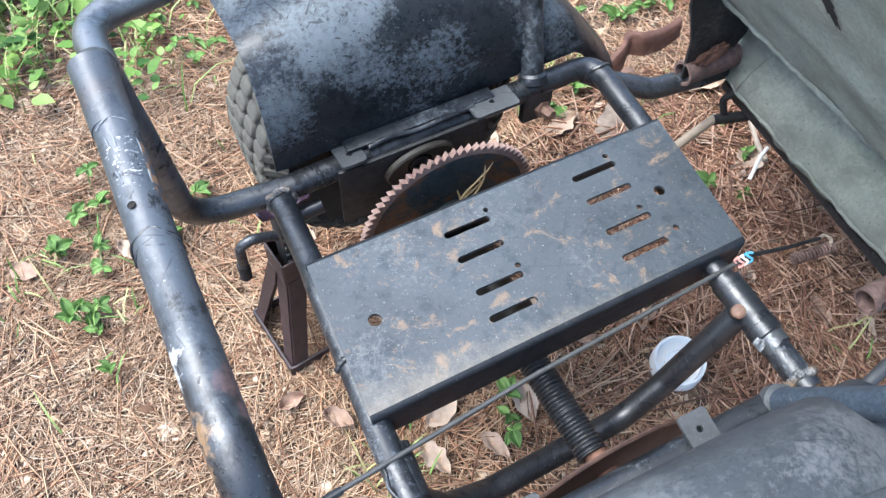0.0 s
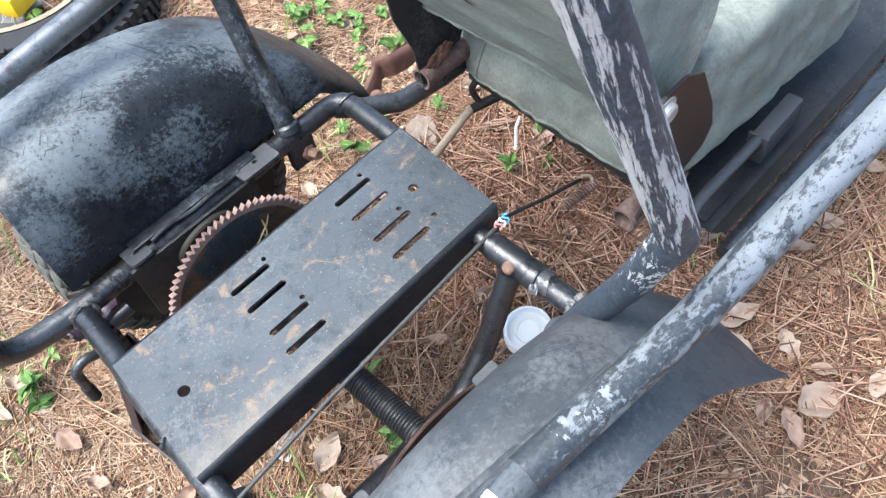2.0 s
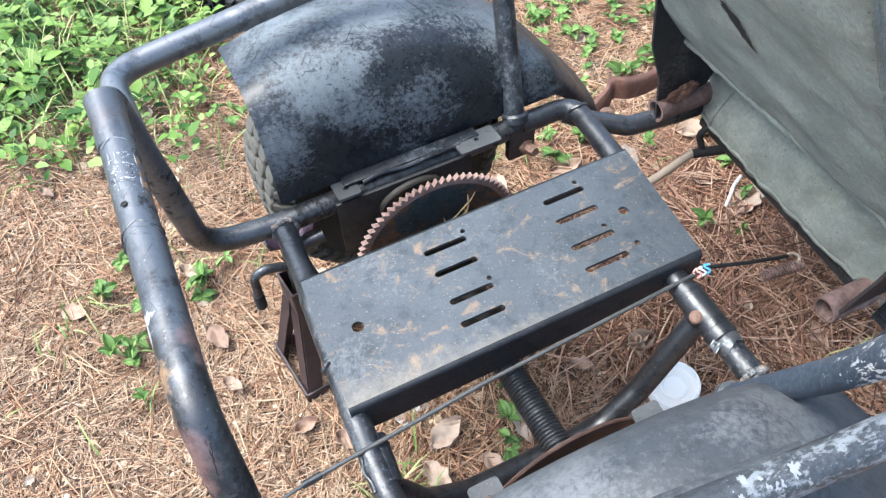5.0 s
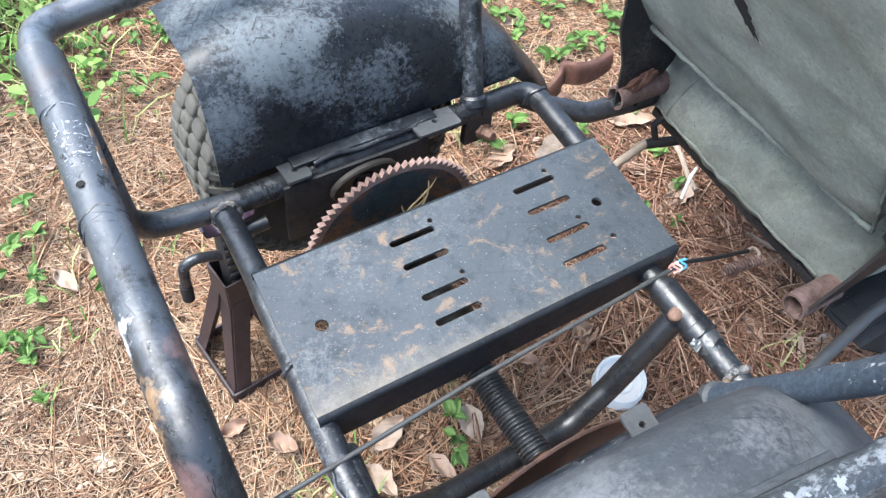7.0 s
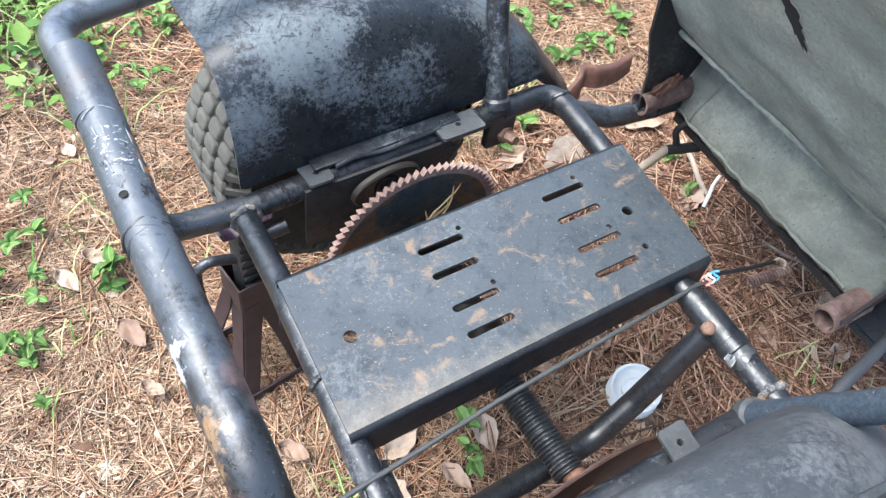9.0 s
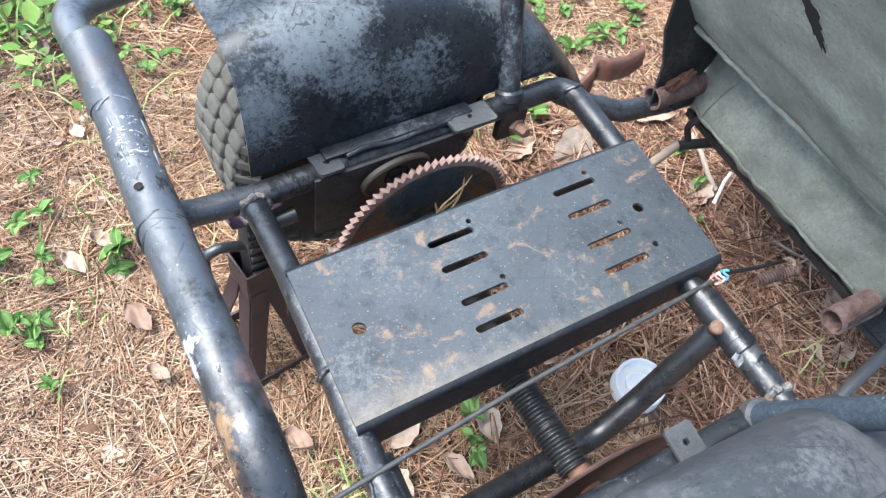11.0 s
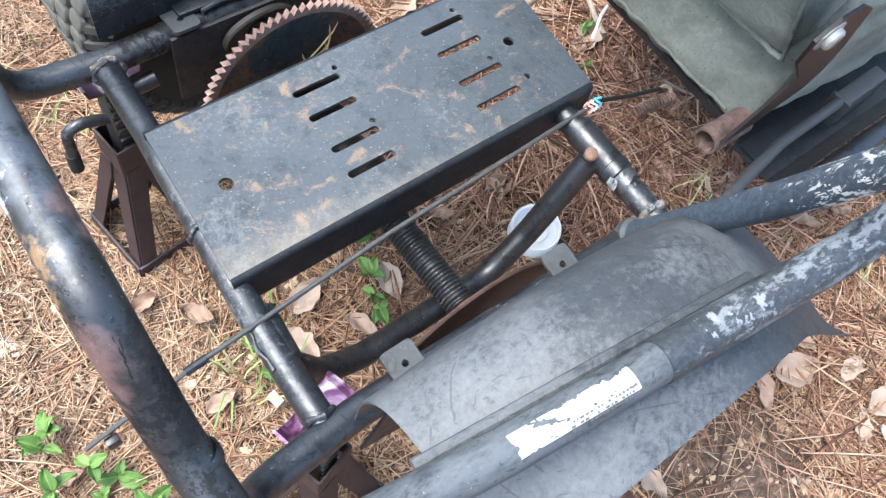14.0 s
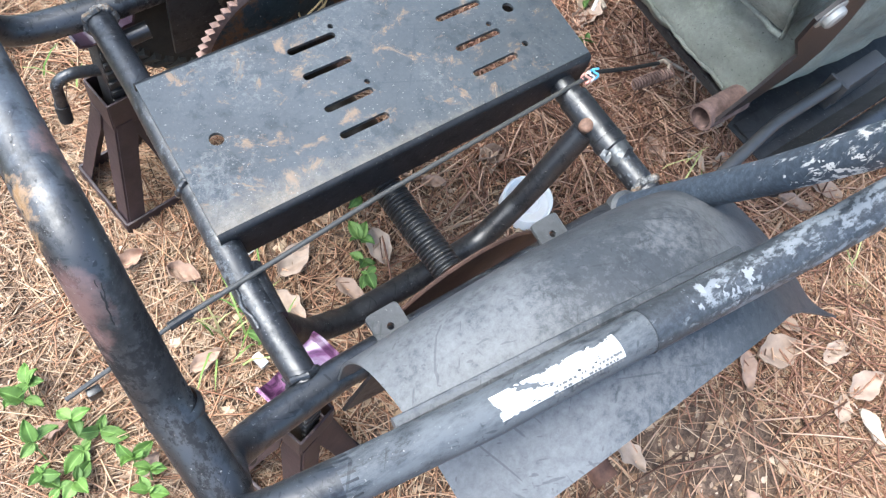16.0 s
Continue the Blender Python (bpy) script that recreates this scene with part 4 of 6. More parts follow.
# hanger plate under the far rail with a rusty bolt
bm = bmesh.new()
box(bm, 0.236, 0.281, 0.363, 0.042, 0.012, 0.046, bev=0.002)
part("hanger_plate", bm, M_DARKSTEEL, kart)
bm = bmesh.new()
disc_ring(bm, (0.243, 0.273, 0.358), (0.15, -1, 0.25), [(0.012, -0.004), (0.012, 0.003), (0.008, 0.004), (0.008, 0.017), (0.0065, 0.02), (0.0001, 0.02)], 6)
part("bolt", bm, M_BOLT, kart, "rusty hexagon bolt")


# wheel arches
def arch(mat, label, inner, outer, splay, kz, droop, x0=-0.115, thick=0.0022, tip=False):
    """A pressed arch: rounded inner shoulder, flat crown, nose that drops forward."""
    xs = np.concatenate([np.linspace(x0, 0.2, 26), np.linspace(0.215, 0.392, 18)])
    kx = [-0.13, -0.09, -0.04, 0.03, 0.1, 0.16, 0.22, 0.28, 0.33, 0.365, 0.40]
    rows = []
    sgn = 1 if outer > inner else -1
    for x in xs:
        top = sum(w * float(np.interp(x + o, kx, kz)) for o, w in ((-0.03, 0.25), (0.0, 0.5), (0.03, 0.25)))
        h = max(top - 0.402, 0.05)
        y0 = inner + sgn * splay * x * 0.3
        y1 = outer + sgn * splay * x
        if tip:
            y1 = outer + sgn * (0.02 + 0.032 * (max(0.0, x - 0.19) / 0.134) ** 1.5 - 2.2 * max(0.0, x - 0.324))
        sh = 0.088
        row = []
        for k in range(34):
            d = (k / 33) ** 1.25 * abs(y1 - y0)
            if d < sh:
                q = 1 - d / sh
                z = top - h * (1 - max(0.0, 1 - q ** 2.6) ** (1 / 2.6))
            else:
                z = top - droop * (d - sh) ** 2
            if tip:
                z += 20.0 * max(0.0, d - 0.155) ** 2 * math.exp(-(((x - 0.325) / 0.06) ** 2))
            z += 0.0011 * noise.noise(Vector((x * 14, d * 22, inner * 9))) * min(1, d * 30)
            row.append(Vector((x, y0 + sgn * d, z)))
        rows.append(row)
    return part("fender", solid(rows, thick), mat, kart, label, sharp=50)


arch(M_FENDER, "black pressed-steel wheel fender with chalky grey scuffs and sky sheen painted on its crown", 0.299, 0.475, 0.1,
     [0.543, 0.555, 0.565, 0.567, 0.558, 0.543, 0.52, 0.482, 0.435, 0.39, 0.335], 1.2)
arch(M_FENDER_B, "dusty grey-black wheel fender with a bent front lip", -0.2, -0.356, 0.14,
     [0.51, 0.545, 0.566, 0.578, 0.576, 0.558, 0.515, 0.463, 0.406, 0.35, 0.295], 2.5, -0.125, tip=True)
# curled bead where the near fender meets the upper bar
bm = bmesh.new()
sweep(bm, [Vector((x, -0.299 - 0.115 * x, 0.583 + 0.02 * x)) for x in np.linspace(-0.15, 0.14, 26)], 0.005, 10)
part("weld_bead", bm, M_FENDER_B, kart)

# remains of a white label on the near upper bar
def on_bar(x, a, r):
    """A point on the near upper bar: x along it, angle a from straight up, radius r."""
    t = (x + 0.1) / 0.3
    c = Vector((x, -0.31 - 0.034 * t, 0.596 + 0.012 * t))
    return c + Vector((0, math.sin(a) * r, math.cos(a) * r))


def label_patch(x0, x1, a0, a1, mat, name, parent, ragged, r=RT + 0.0006, seed=1):
    bm = bmesh.new()
    nx, na = 190, 48
    grid = [[bm.verts.new(on_bar(x0 + (x1 - x0) * i / nx, a0 + (a1 - a0) * j / na, r)) for j in range(na + 1)] for i in range(nx + 1)]
    for i in range(nx):
        for j in range(na):
            q = noise.noise(Vector((i * 0.05, j * 0.08, seed * 3.1))) + 0.45 * noise.noise(Vector((i * 0.17, j * 0.24, seed)))
            if q < ragged - 0.25 * (j / na) + (0.2 if i < 2 else 0):
                continue
            bm.faces.new((grid[i][j], grid[i + 1][j], grid[i + 1][j + 1], grid[i][j + 1]))
    bmesh.ops.delete(bm, geom=[v for v in bm.verts if not v.link_faces], context="VERTS")
    return part(name, bm, mat, parent, "torn white warning label", smooth=True)


def tube_patch(axis0, axis1, r, a0, a1, mat, name, label, ragged, seed, scale=0.055, nx=150, na=44, grain=1.0):
    """Torn remains of a sticker or paint on a straight tube."""
    p0, p1 = Vector(axis0), Vector(axis1)
    t = (p1 - p0).normalized()
    up = (Vector((0, 0, 1)) - t * t.z) if abs(t.z) < 0.9 else Vector((0, -1, 0)) - t * -t.y
    up.normalize()
    sd = t.cross(up)
    bm = bmesh.new()
    grid = [[bm.verts.new(p0.lerp(p1, i / nx) + (up * math.cos(a0 + (a1 - a0) * j / na) + sd * math.sin(a0 + (a1 - a0) * j / na)) * (r + 0.0003)) for j in range(na + 1)] for i in range(nx + 1)]
    for i in range(nx):
        for j in range(na):
            q = noise.noise(Vector((i * scale * grain, j * scale, seed * 3.1))) + 0.55 * noise.noise(Vector((i * scale * 3.3 * grain, j * scale * 3.3, seed)))
            q -= 1.1 * max(abs(2 * i / nx - 1), abs(2 * j / na - 1)) ** 4
            if q > ragged:
                bm.faces.new((grid[i][j], grid[i + 1][j], grid[i + 1][j + 1], grid[i][j + 1]))
    bmesh.ops.delete(bm, geom=[v for v in bm.verts if not v.link_faces], context="VERTS")
    return part(name, bm, mat, kart, label)


# a wrapped sleeve, a bolt hole and the last flecks of a sticker on the hoop
bm = bmesh.new()
sweep(bm, resample([Vector((-0.2525, 0.2, 0.7116)), Vector((-0.2534, 0.168, 0.709)), Vector((-0.2542, 0.137, 0.7066))], 0.004), RT, 32,
      shape=lambda s, a, p: 1.055 - 0.75 * s + 0.035 * math.exp(-((s / 0.005) ** 2)) + 0.014 * math.sin(3 * a + 70 * s))
part("tube_sleeve", bm, M_HOOP, kart, "melted wrapping round the hoop, scorched brown")
# the bolt hole is a disc on the tube, its inner shade given as colour
bm = bmesh.new()
hc, hd = Vector((-0.2585, 0.058, 0.7017)), Vector((-0.22, 0.05, 0.97)).normalized()
disc_ring(bm, hc + hd * (RT + 0.0004), hd, [(0.0001, -0.0002), (0.0022, -0.0001), (0.0026, 0.0004), (0.0031, 0.0)], 18)
part("bolt_hole", bm, M_HOLE_DARK, kart, "near-black disc for the shaded inside of a bolt hole")
tube_patch((-0.2542, 0.13, 0.7064), (-0.2568, 0.06, 0.7017), RT, -1.3, 1.2, M_WHITEPAINT, "torn_sticker", "peeled remains of a white sticker", 0.46, 7, 0.16, 240, 80)


def on_hoop(y, a, r):
    """A point on the top bar of the hoop: y along it, angle a from straight up."""
    t = (0.13 - y) / 0.07
    return Vector((-0.2542 - 0.0026 * t - math.sin(a) * r, y, 0.7064 - 0.0047 * t + math.cos(a) * r))


# pale outline of the lost sticker, in broken strokes, and its brown torn edge
rim = []
for y0, a0, y1, a1 in ((0.131, -0.75, 0.1345, -0.1), (0.135, 0.1, 0.131, 0.8), (0.118, 0.1, 0.104, 0.12), (0.12, 0.5, 0.11, 0.44), (0.115, -0.9, 0.1, -0.92), (0.086, -0.88, 0.074, -0.86), (0.09, 0.5, 0.078, 0.36)):
    rim.append([on_hoop(y0 + (y1 - y0) * k / 8, a0 + (a1 - a0) * k / 8, RT * 1.002) for k in range(9)])
bm = bmesh.new()
for line_ in rim:
    sweep(bm, line_, 0.0006, 6, shape=lambda s, a, p: 0.35 + 0.9 * abs(math.sin(s * 430 + p.y * 190)))
part("torn_sticker", bm, M_CHIP_PAINT, kart, "broken pale outline of a lost sticker")
tube_patch((-0.2544, 0.128, 0.7063), (-0.2572, 0.05, 0.701), RT, -1.45, -0.85, M_RUSTPATCH, "torn_sticker", "brown torn edge of a sticker", 0.0, 9, 0.06)
# gouges along the bruise where the hoop bends down
for pts in (((-0.2626, -0.1572, 0.6938), (-0.2628, -0.1634, 0.6859), (-0.2644, -0.1732, 0.6705)), ((-0.2602, -0.1591, 0.6919), (-0.2632, -0.1674, 0.6799))):
    bm = bmesh.new()
    line_ = [p + Vector((-0.0003, -0.0001, 0.0002)) * math.sin(k * 1.3) for k, p in enumerate(resample([Vector(q) for q in pts], 0.0015))]
    sweep(bm, line_, 0.0007, 6, shape=lambda s, a, p: 0.4 + 0.9 * abs(noise.noise(Vector((s * 120, pts[0][0] * 900, 0.3)))))
    part("gouge", bm, M_RUBBER_BLK, kart, "dark gouge in the bruised paint")
# wrinkled ends of old tape round the hoop
for yy, seed in ((0.034, 1), (0.027, 2)):
    bm = bmesh.new()
    ring = [on_hoop(yy + 0.0028 * math.sin(2 * q + seed) + 0.0012 * math.sin(5 * q + 2 * seed), q, RT + 0.0002) for q in np.linspace(-2.6, 2.6, 60)]
    sweep(bm, ring, 0.0011, 6, shape=lambda s, a, p: 0.6 + 0.6 * abs(math.sin(s * 260 + p.y * 300)))
    part("tape_edge", bm, M_TUBE, kart, "wrinkled edge of old tape")
bm = bmesh.new()
rp = random.Random(8)
for row_a in (-0.5, -0.68, -0.84):
    xx = -0.062
    while xx < -0.008:
        ln = rp.uniform(0.0012, 0.0034)
        if rp.random() < 0.75:
            q = [bm.verts.new(on_bar(xx + u * ln, row_a + v * 0.1, RT + 0.0011)) for u, v in ((0, 0), (1, 0), (1, 1), (0, 1))]
            bm.faces.new(q)
        xx += ln + 0.0011
part("small_print", bm, M_INK, kart, "rows of dark bars of small print")
label_patch(-0.1, -0.006, 0.38, -0.72, M_WHITEPAINT, "warning_label", kart, -0.33, seed=4)
tube_patch((0.042, -0.3261, 0.6016), (0.125, -0.3355, 0.605), RT + 0.0009, -1.0, 1.2, M_CHIP_PAINT, "paint_chip", "bare pale chips in the black paint", 0.24, 11, 0.075)
tube_patch((0.2, -0.29, 0.619), (0.1835, -0.325, 0.716), 0.0148, -2.2, 2.2, M_WHITEPAINT, "torn_sticker", "streaks left of a white sticker", -0.03, 5, 0.26, 150, 70, 0.22)

# wheel: knobbly tyre on a steel rim, hidden in part by the fender
wheel = new("wheel")
wheel.empty_display_size = 0.05
wheel.parent = kart
AX, AZ = 0.055, 0.333
TY = 0.403
bm = bmesh.new()
R1, W1 = 0.186, 0.07
prof = [(0.085, -0.055), (0.1, -0.066), (0.13, -0.0735), (0.155, -0.073), (0.17, -0.066), (0.176, -0.05), (0.178, -0.02), (0.178, 0.02), (0.176, 0.05), (0.17, 0.066), (0.155, 0.073), (0.13, 0.0735), (0.1, 0.066), (0.085, 0.055)]
disc_ring(bm, (AX, TY, AZ), (0, 1, 0), prof, 72)
tyre = part("tyre", bm, M_CARCASS, wheel, "worn grey-black knobbly turf tyre")
# tread lugs, staggered
bm = bmesh.new()
rows_ = 48
for i in range(rows_):
    for j, off in enumerate((-0.048, -0.016, 0.016, 0.048)):
        ang = 2 * math.pi * (i + (0.5 if j % 2 else 0)) / rows_
        rr = 0.1795 if abs(off) < 0.03 else 0.1775
        mtx = Matrix.Translation((AX, TY, AZ)) @ Matrix.Rotation(ang, 4, "Y") @ Matrix.Translation((rr, off, 0))
        rings = []
        for h, k in ((-0.003, 1.04), (0.0022, 1.0), (0.0036, 0.88), (0.004, 0.5)):
            rings.append([bm.verts.new(mtx @ Vector((h, 0.0139 * k * math.copysign(abs(math.cos(g)) ** 0.5, math.cos(g)), 0.0099 * k * math.copysign(abs(math.sin(g)) ** 0.5, math.sin(g))))) for g in [math.pi * q / 6 for q in range(12)]])
        for ra, rb in zip(rings, rings[1:]):
            for q in range(12):
                bm.faces.new((ra[q], ra[(q + 1) % 12], rb[(q + 1) % 12], rb[q]))
        bm.faces.new(rings[-1])
    # shoulder ribs
    for sg in (-1, 1):
        ang = 2 * math.pi * i / rows_
        mtx = Matrix.Translation((AX, TY, AZ)) @ Matrix.Rotation(ang, 4, "Y") @ Matrix.Translation((0.163, sg * 0.069, 0)) @ Matrix.Rotation(radians(-32 * sg), 4, "Z")
        res = bmesh.ops.create_cube(bm, size=1.0)
        for v in res["verts"]:
            co = v.co.copy()
            v.co = mtx @ Vector((co.x * 0.03, co.y * 0.008, co.z * (0.009 if co.y * sg > 0 else 0.012)))
lugs = part("tread", bm, M_RUBBER, tyre, sharp=60)
bm = bmesh.new()
disc_ring(bm, (AX, TY, AZ), (0, 1, 0), [(0.02, -0.03), (0.05, -0.03), (0.06, -0.04), (0.08, -0.045), (0.088, -0.058), (0.088, 0.058), (0.08, 0.045), (0.05, 0.03), (0.02, 0.03)], 48)
part("rim", bm, M_DARKSTEEL, wheel, "dark pressed-steel rim")

# sprocket with sharp teeth
bm = bmesh.new()
SX, SY, SZ, SR, NT = 0.062, 0.2, 0.328, 0.117, 72
prof_n = NT * 4
ringsf = []
for yy in (-0.0036, 0.0036):
    ring = []
    for k in range(prof_n):
        a = 2 * math.pi * k / prof_n
        ph = k % 4
        r = SR - 0.0065 + (0.0, 0.0045, 0.0078, 0.0035)[ph]
        ring.append(bm.verts.new((SX + r * math.cos(a), SY + yy, SZ + r * math.sin(a))))
    base = [bm.verts.new((SX + (SR - 0.012) * math.cos(2 * math.pi * k / prof_n), SY + yy, SZ + (SR - 0.012) * math.sin(2 * math.pi * k / prof_n))) for k in range(prof_n)]
    ringsf.append((ring, base))
for ring, base in ringsf:
    for k in range(prof_n):
        j = (k + 1) % prof_n
        bm.faces.new((ring[k], ring[j], base[j], base[k]))
for k in range(prof_n):
    j = (k + 1) % prof_n
    bm.faces.new((ringsf[0][0][k], ringsf[0][0][j], ringsf[1][0][j], ringsf[1][0][k]))
    bm.faces.new((ringsf[0][1][k], ringsf[0][1][j], ringsf[1][1][j], ringsf[1][1][k]))
sprocket = new("sprocket")
sprocket.empty_display_size = 0.05
sprocket.parent = kart
part("tooth_ring", bm, M_TOOTH, sprocket, "rusty pink-brown chain sprocket teeth", smooth=False)
bm = bmesh.new()
rings = disc_ring(bm, (SX, SY, SZ), (0, 1, 0), [(SR - 0.0119, -0.003), (0.07, -0.003), (0.055, -0.0045), (0.03, -0.0045), (0.03, -0.02), (0.013, -0.02), (0.013, 0.02), (0.055, 0.0045), (SR - 0.0119, 0.003)], 96)
part("sprocket_disc", bm, M_SPROCKET, sprocket, "oily dark sprocket disc with rust streaks")
# bearing flange behind it
bm = bmesh.new()
tilt = Matrix.Translation((0.053, 0.2585, 0.368)) @ Matrix.Rotation(radians(-9), 4, "Y")
loops = []
for depth, grow in ((0.003, 0.0), (-0.003, 0.0), (-0.005, -0.0025)):
    outer_, inner_ = [], []
    for q in range(56):
        a = 2 * math.pi * q / 56
        r = 1.0 / math.sqrt((math.cos(a) / 0.047) ** 2 + (math.sin(a) / 0.026) ** 2)
        outer_.append(bm.verts.new(tilt @ Vector((math.cos(a) * (r + grow), depth, math.sin(a) * (r + grow)))))
        inner_.append(bm.verts.new(tilt @ Vector((math.cos(a) * (0.0175 - grow), depth, math.sin(a) * (0.0175 - grow)))))
    loops.append((outer_, inner_))
for (o1, i1), (o2, i2) in zip(loops, loops[1:]):
    for q in range(56):
        k = (q + 1) % 56
        bm.faces.new((o1[q], o1[k], o2[k], o2[q]))
        bm.faces.new((i1[q], i1[k], i2[k], i2[q]))
for q in range(56):
    k = (q + 1) % 56
    bm.faces.new((loops[-1][0][q], loops[-1][0][k], loops[-1][1][k], loops[-1][1][q]))
part("bearing_flange", bm, M_GREASE, kart, "greasy oval bearing flange")
bm = bmesh.new()
disc_ring(bm, (0.053, 0.262, 0.368), (0, -1, 0.0), [(0.0001, 0.001), (0.009, 0.001), (0.0095, 0.006), (0.0135, 0.006), (0.0145, 0.002), (0.017, 0.002)], 32)
part("bearing", bm, M_DARKSTEEL, kart)
tube("cable_clamp", [(-0.106, 0.266, 0.348), (-0.076, 0.265, 0.352)], 0.0098, M_BRIGHT, kart, "small bright tube clamp", sides=18, hollow=0.7)
bm = bmesh.new()
box(bm, 0.05, 0.268, 0.345, 0.2, 0.006, 0.1, bev=0.002)
part("bearing_plate", bm, M_DARKSTEEL, kart)

# black housing round the axle under the mount plate
bm = bmesh.new()
disc_ring(bm, (AX, 0.0, AZ), (0, 1, 0), [(0.0128, 0.0), (0.024, 0.0), (0.03, 0.006), (0.03, 0.05), (0.026, 0.053), (0.026, 0.12), (0.031, 0.124), (0.031, 0.172), (0.0128, 0.176)], 40)
part("axle_housing", bm, M_GREASE, kart, "greasy black axle housing")
# axle with ribbed rubber sleeve
bm = bmesh.new()
sweep(bm, [Vector((AX - 0.003, y, AZ)) for y in np.linspace(-0.4, 0.45, 8)], 0.0125, 20)
part("axle", bm, M_RUST, kart, "rusty steel axle")
bm = bmesh.new()
yy = np.linspace(0.02, -0.143, 271)
sweep(bm, [Vector((AX - 0.006, y, AZ)) for y in yy], 0.0162, 24, shape=lambda s, a, p: 0.94 + 0.13 * abs(math.sin(math.pi * (p.y + 0.2) / 0.0045)))
part("axle_sleeve", bm, M_SLEEVE, kart, "ribbed black rubber sleeve flecked with dirt")

# brake disc by the near fender
bm = bmesh.new()
disc_ring(bm, (AX - 0.004, -0.163, AZ - 0.035), (0, 1, 0), [(0.013, 0.002), (0.112, 0.002), (0.1135, 0.0), (0.112, -0.002), (0.013, -0.002)], 80)
part("brake_disc", bm, M_DISC, kart, "brown rusted brake disc")
# inner guard plate behind the near fender's rear end
bm = bmesh.new()
box(bm, -0.03, -0.205, 0.34, 0.16, 0.004, 0.09, Matrix.Rotation(radians(20), 4, "Y"), bev=0.001)
part("guard_plate", bm, M_DARKSTEEL, kart)

# brake rod with its joint, spring and wire tie
rod = new("brake_rod")
rod.empty_display_size = 0.05
rod.parent = kart
tube("rod", [(0.3, -0.052, 0.412), (0.0, -0.066, 0.414), (-0.21, -0.08, 0.408)], 0.0026, M_CABLE, rod, sides=10, bend=0.2)
tube("rod_joint", [(-0.2, -0.0793, 0.408), (-0.222, -0.081, 0.4075)], 0.0042, M_SLEEVE, rod, sides=10)
tube("rod", [(-0.22, -0.081, 0.4075), (-0.318, -0.093, 0.402)], 0.0022, M_CABLE, rod, sides=8)
bm = bmesh.new()
box(bm, -0.297, -0.096, 0.393, 0.012, 0.008, 0.014, bev=0.002)
part("rod_clip", bm, M_SLEEVE, rod)
tube("cable", [(0.3, -0.052, 0.412), (0.376, -0.049, 0.371), (0.452, -0.044, 0.332)], 0.0025, M_RUBBER_BLK, rod, sides=8, bend=0.05)
tube("cable_end", [(0.44, -0.0455, 0.3335), (0.462, -0.042, 0.331), (0.47, -0.05, 0.327), (0.464, -0.056, 0.321)], 0.0022, M_TWIG, rod, "pale bent cable end", sides=10, bend=0.008)
bm = bmesh.new()
p0, p1 = Vector((0.414, -0.047, 0.314)), Vector((0.474, -0.057, 0.318))
ax = (p1 - p0).normalized()
u = ax.orthogonal().normalized()
w = ax.cross(u)
sweep(bm, [p0.lerp(p1, k / 160) + (u * math.cos(k * 0.55) + w * math.sin(k * 0.55)) * 0.0068 for k in range(161)], 0.0015, 6)
part("spring", bm, M_RUSTRED, rod, "rusty coil spring")
for col, dx, ln in ((M_TIEP, -0.006, 0.011), (M_TIEW, 0.0, 0.012), (M_TIEB, 0.006, 0.013)):
    bm = bmesh.new()
    pts = []
    for k in range(15):
        a = 2 * math.pi * k / 14 + dx * 100
        pts.append(Vector((0.288 + dx + 0.002 * math.sin(3 * a), -0.054 + 0.0052 * math.cos(a), 0.4135 + 0.0052 * math.sin(a))))
    pts.append(pts[-1] + Vector((dx * 0.5, -0.004, 0.004)))
    sweep(bm, pts, 0.0013, 6)
    part("wire_tie", bm, col, rod, "twist of coloured wire")

# ---------------------------------------------------------------- seat and its brackets, floor pan
seat = new("seat")
seat.empty_display_size = 0.05
seat.parent = kart


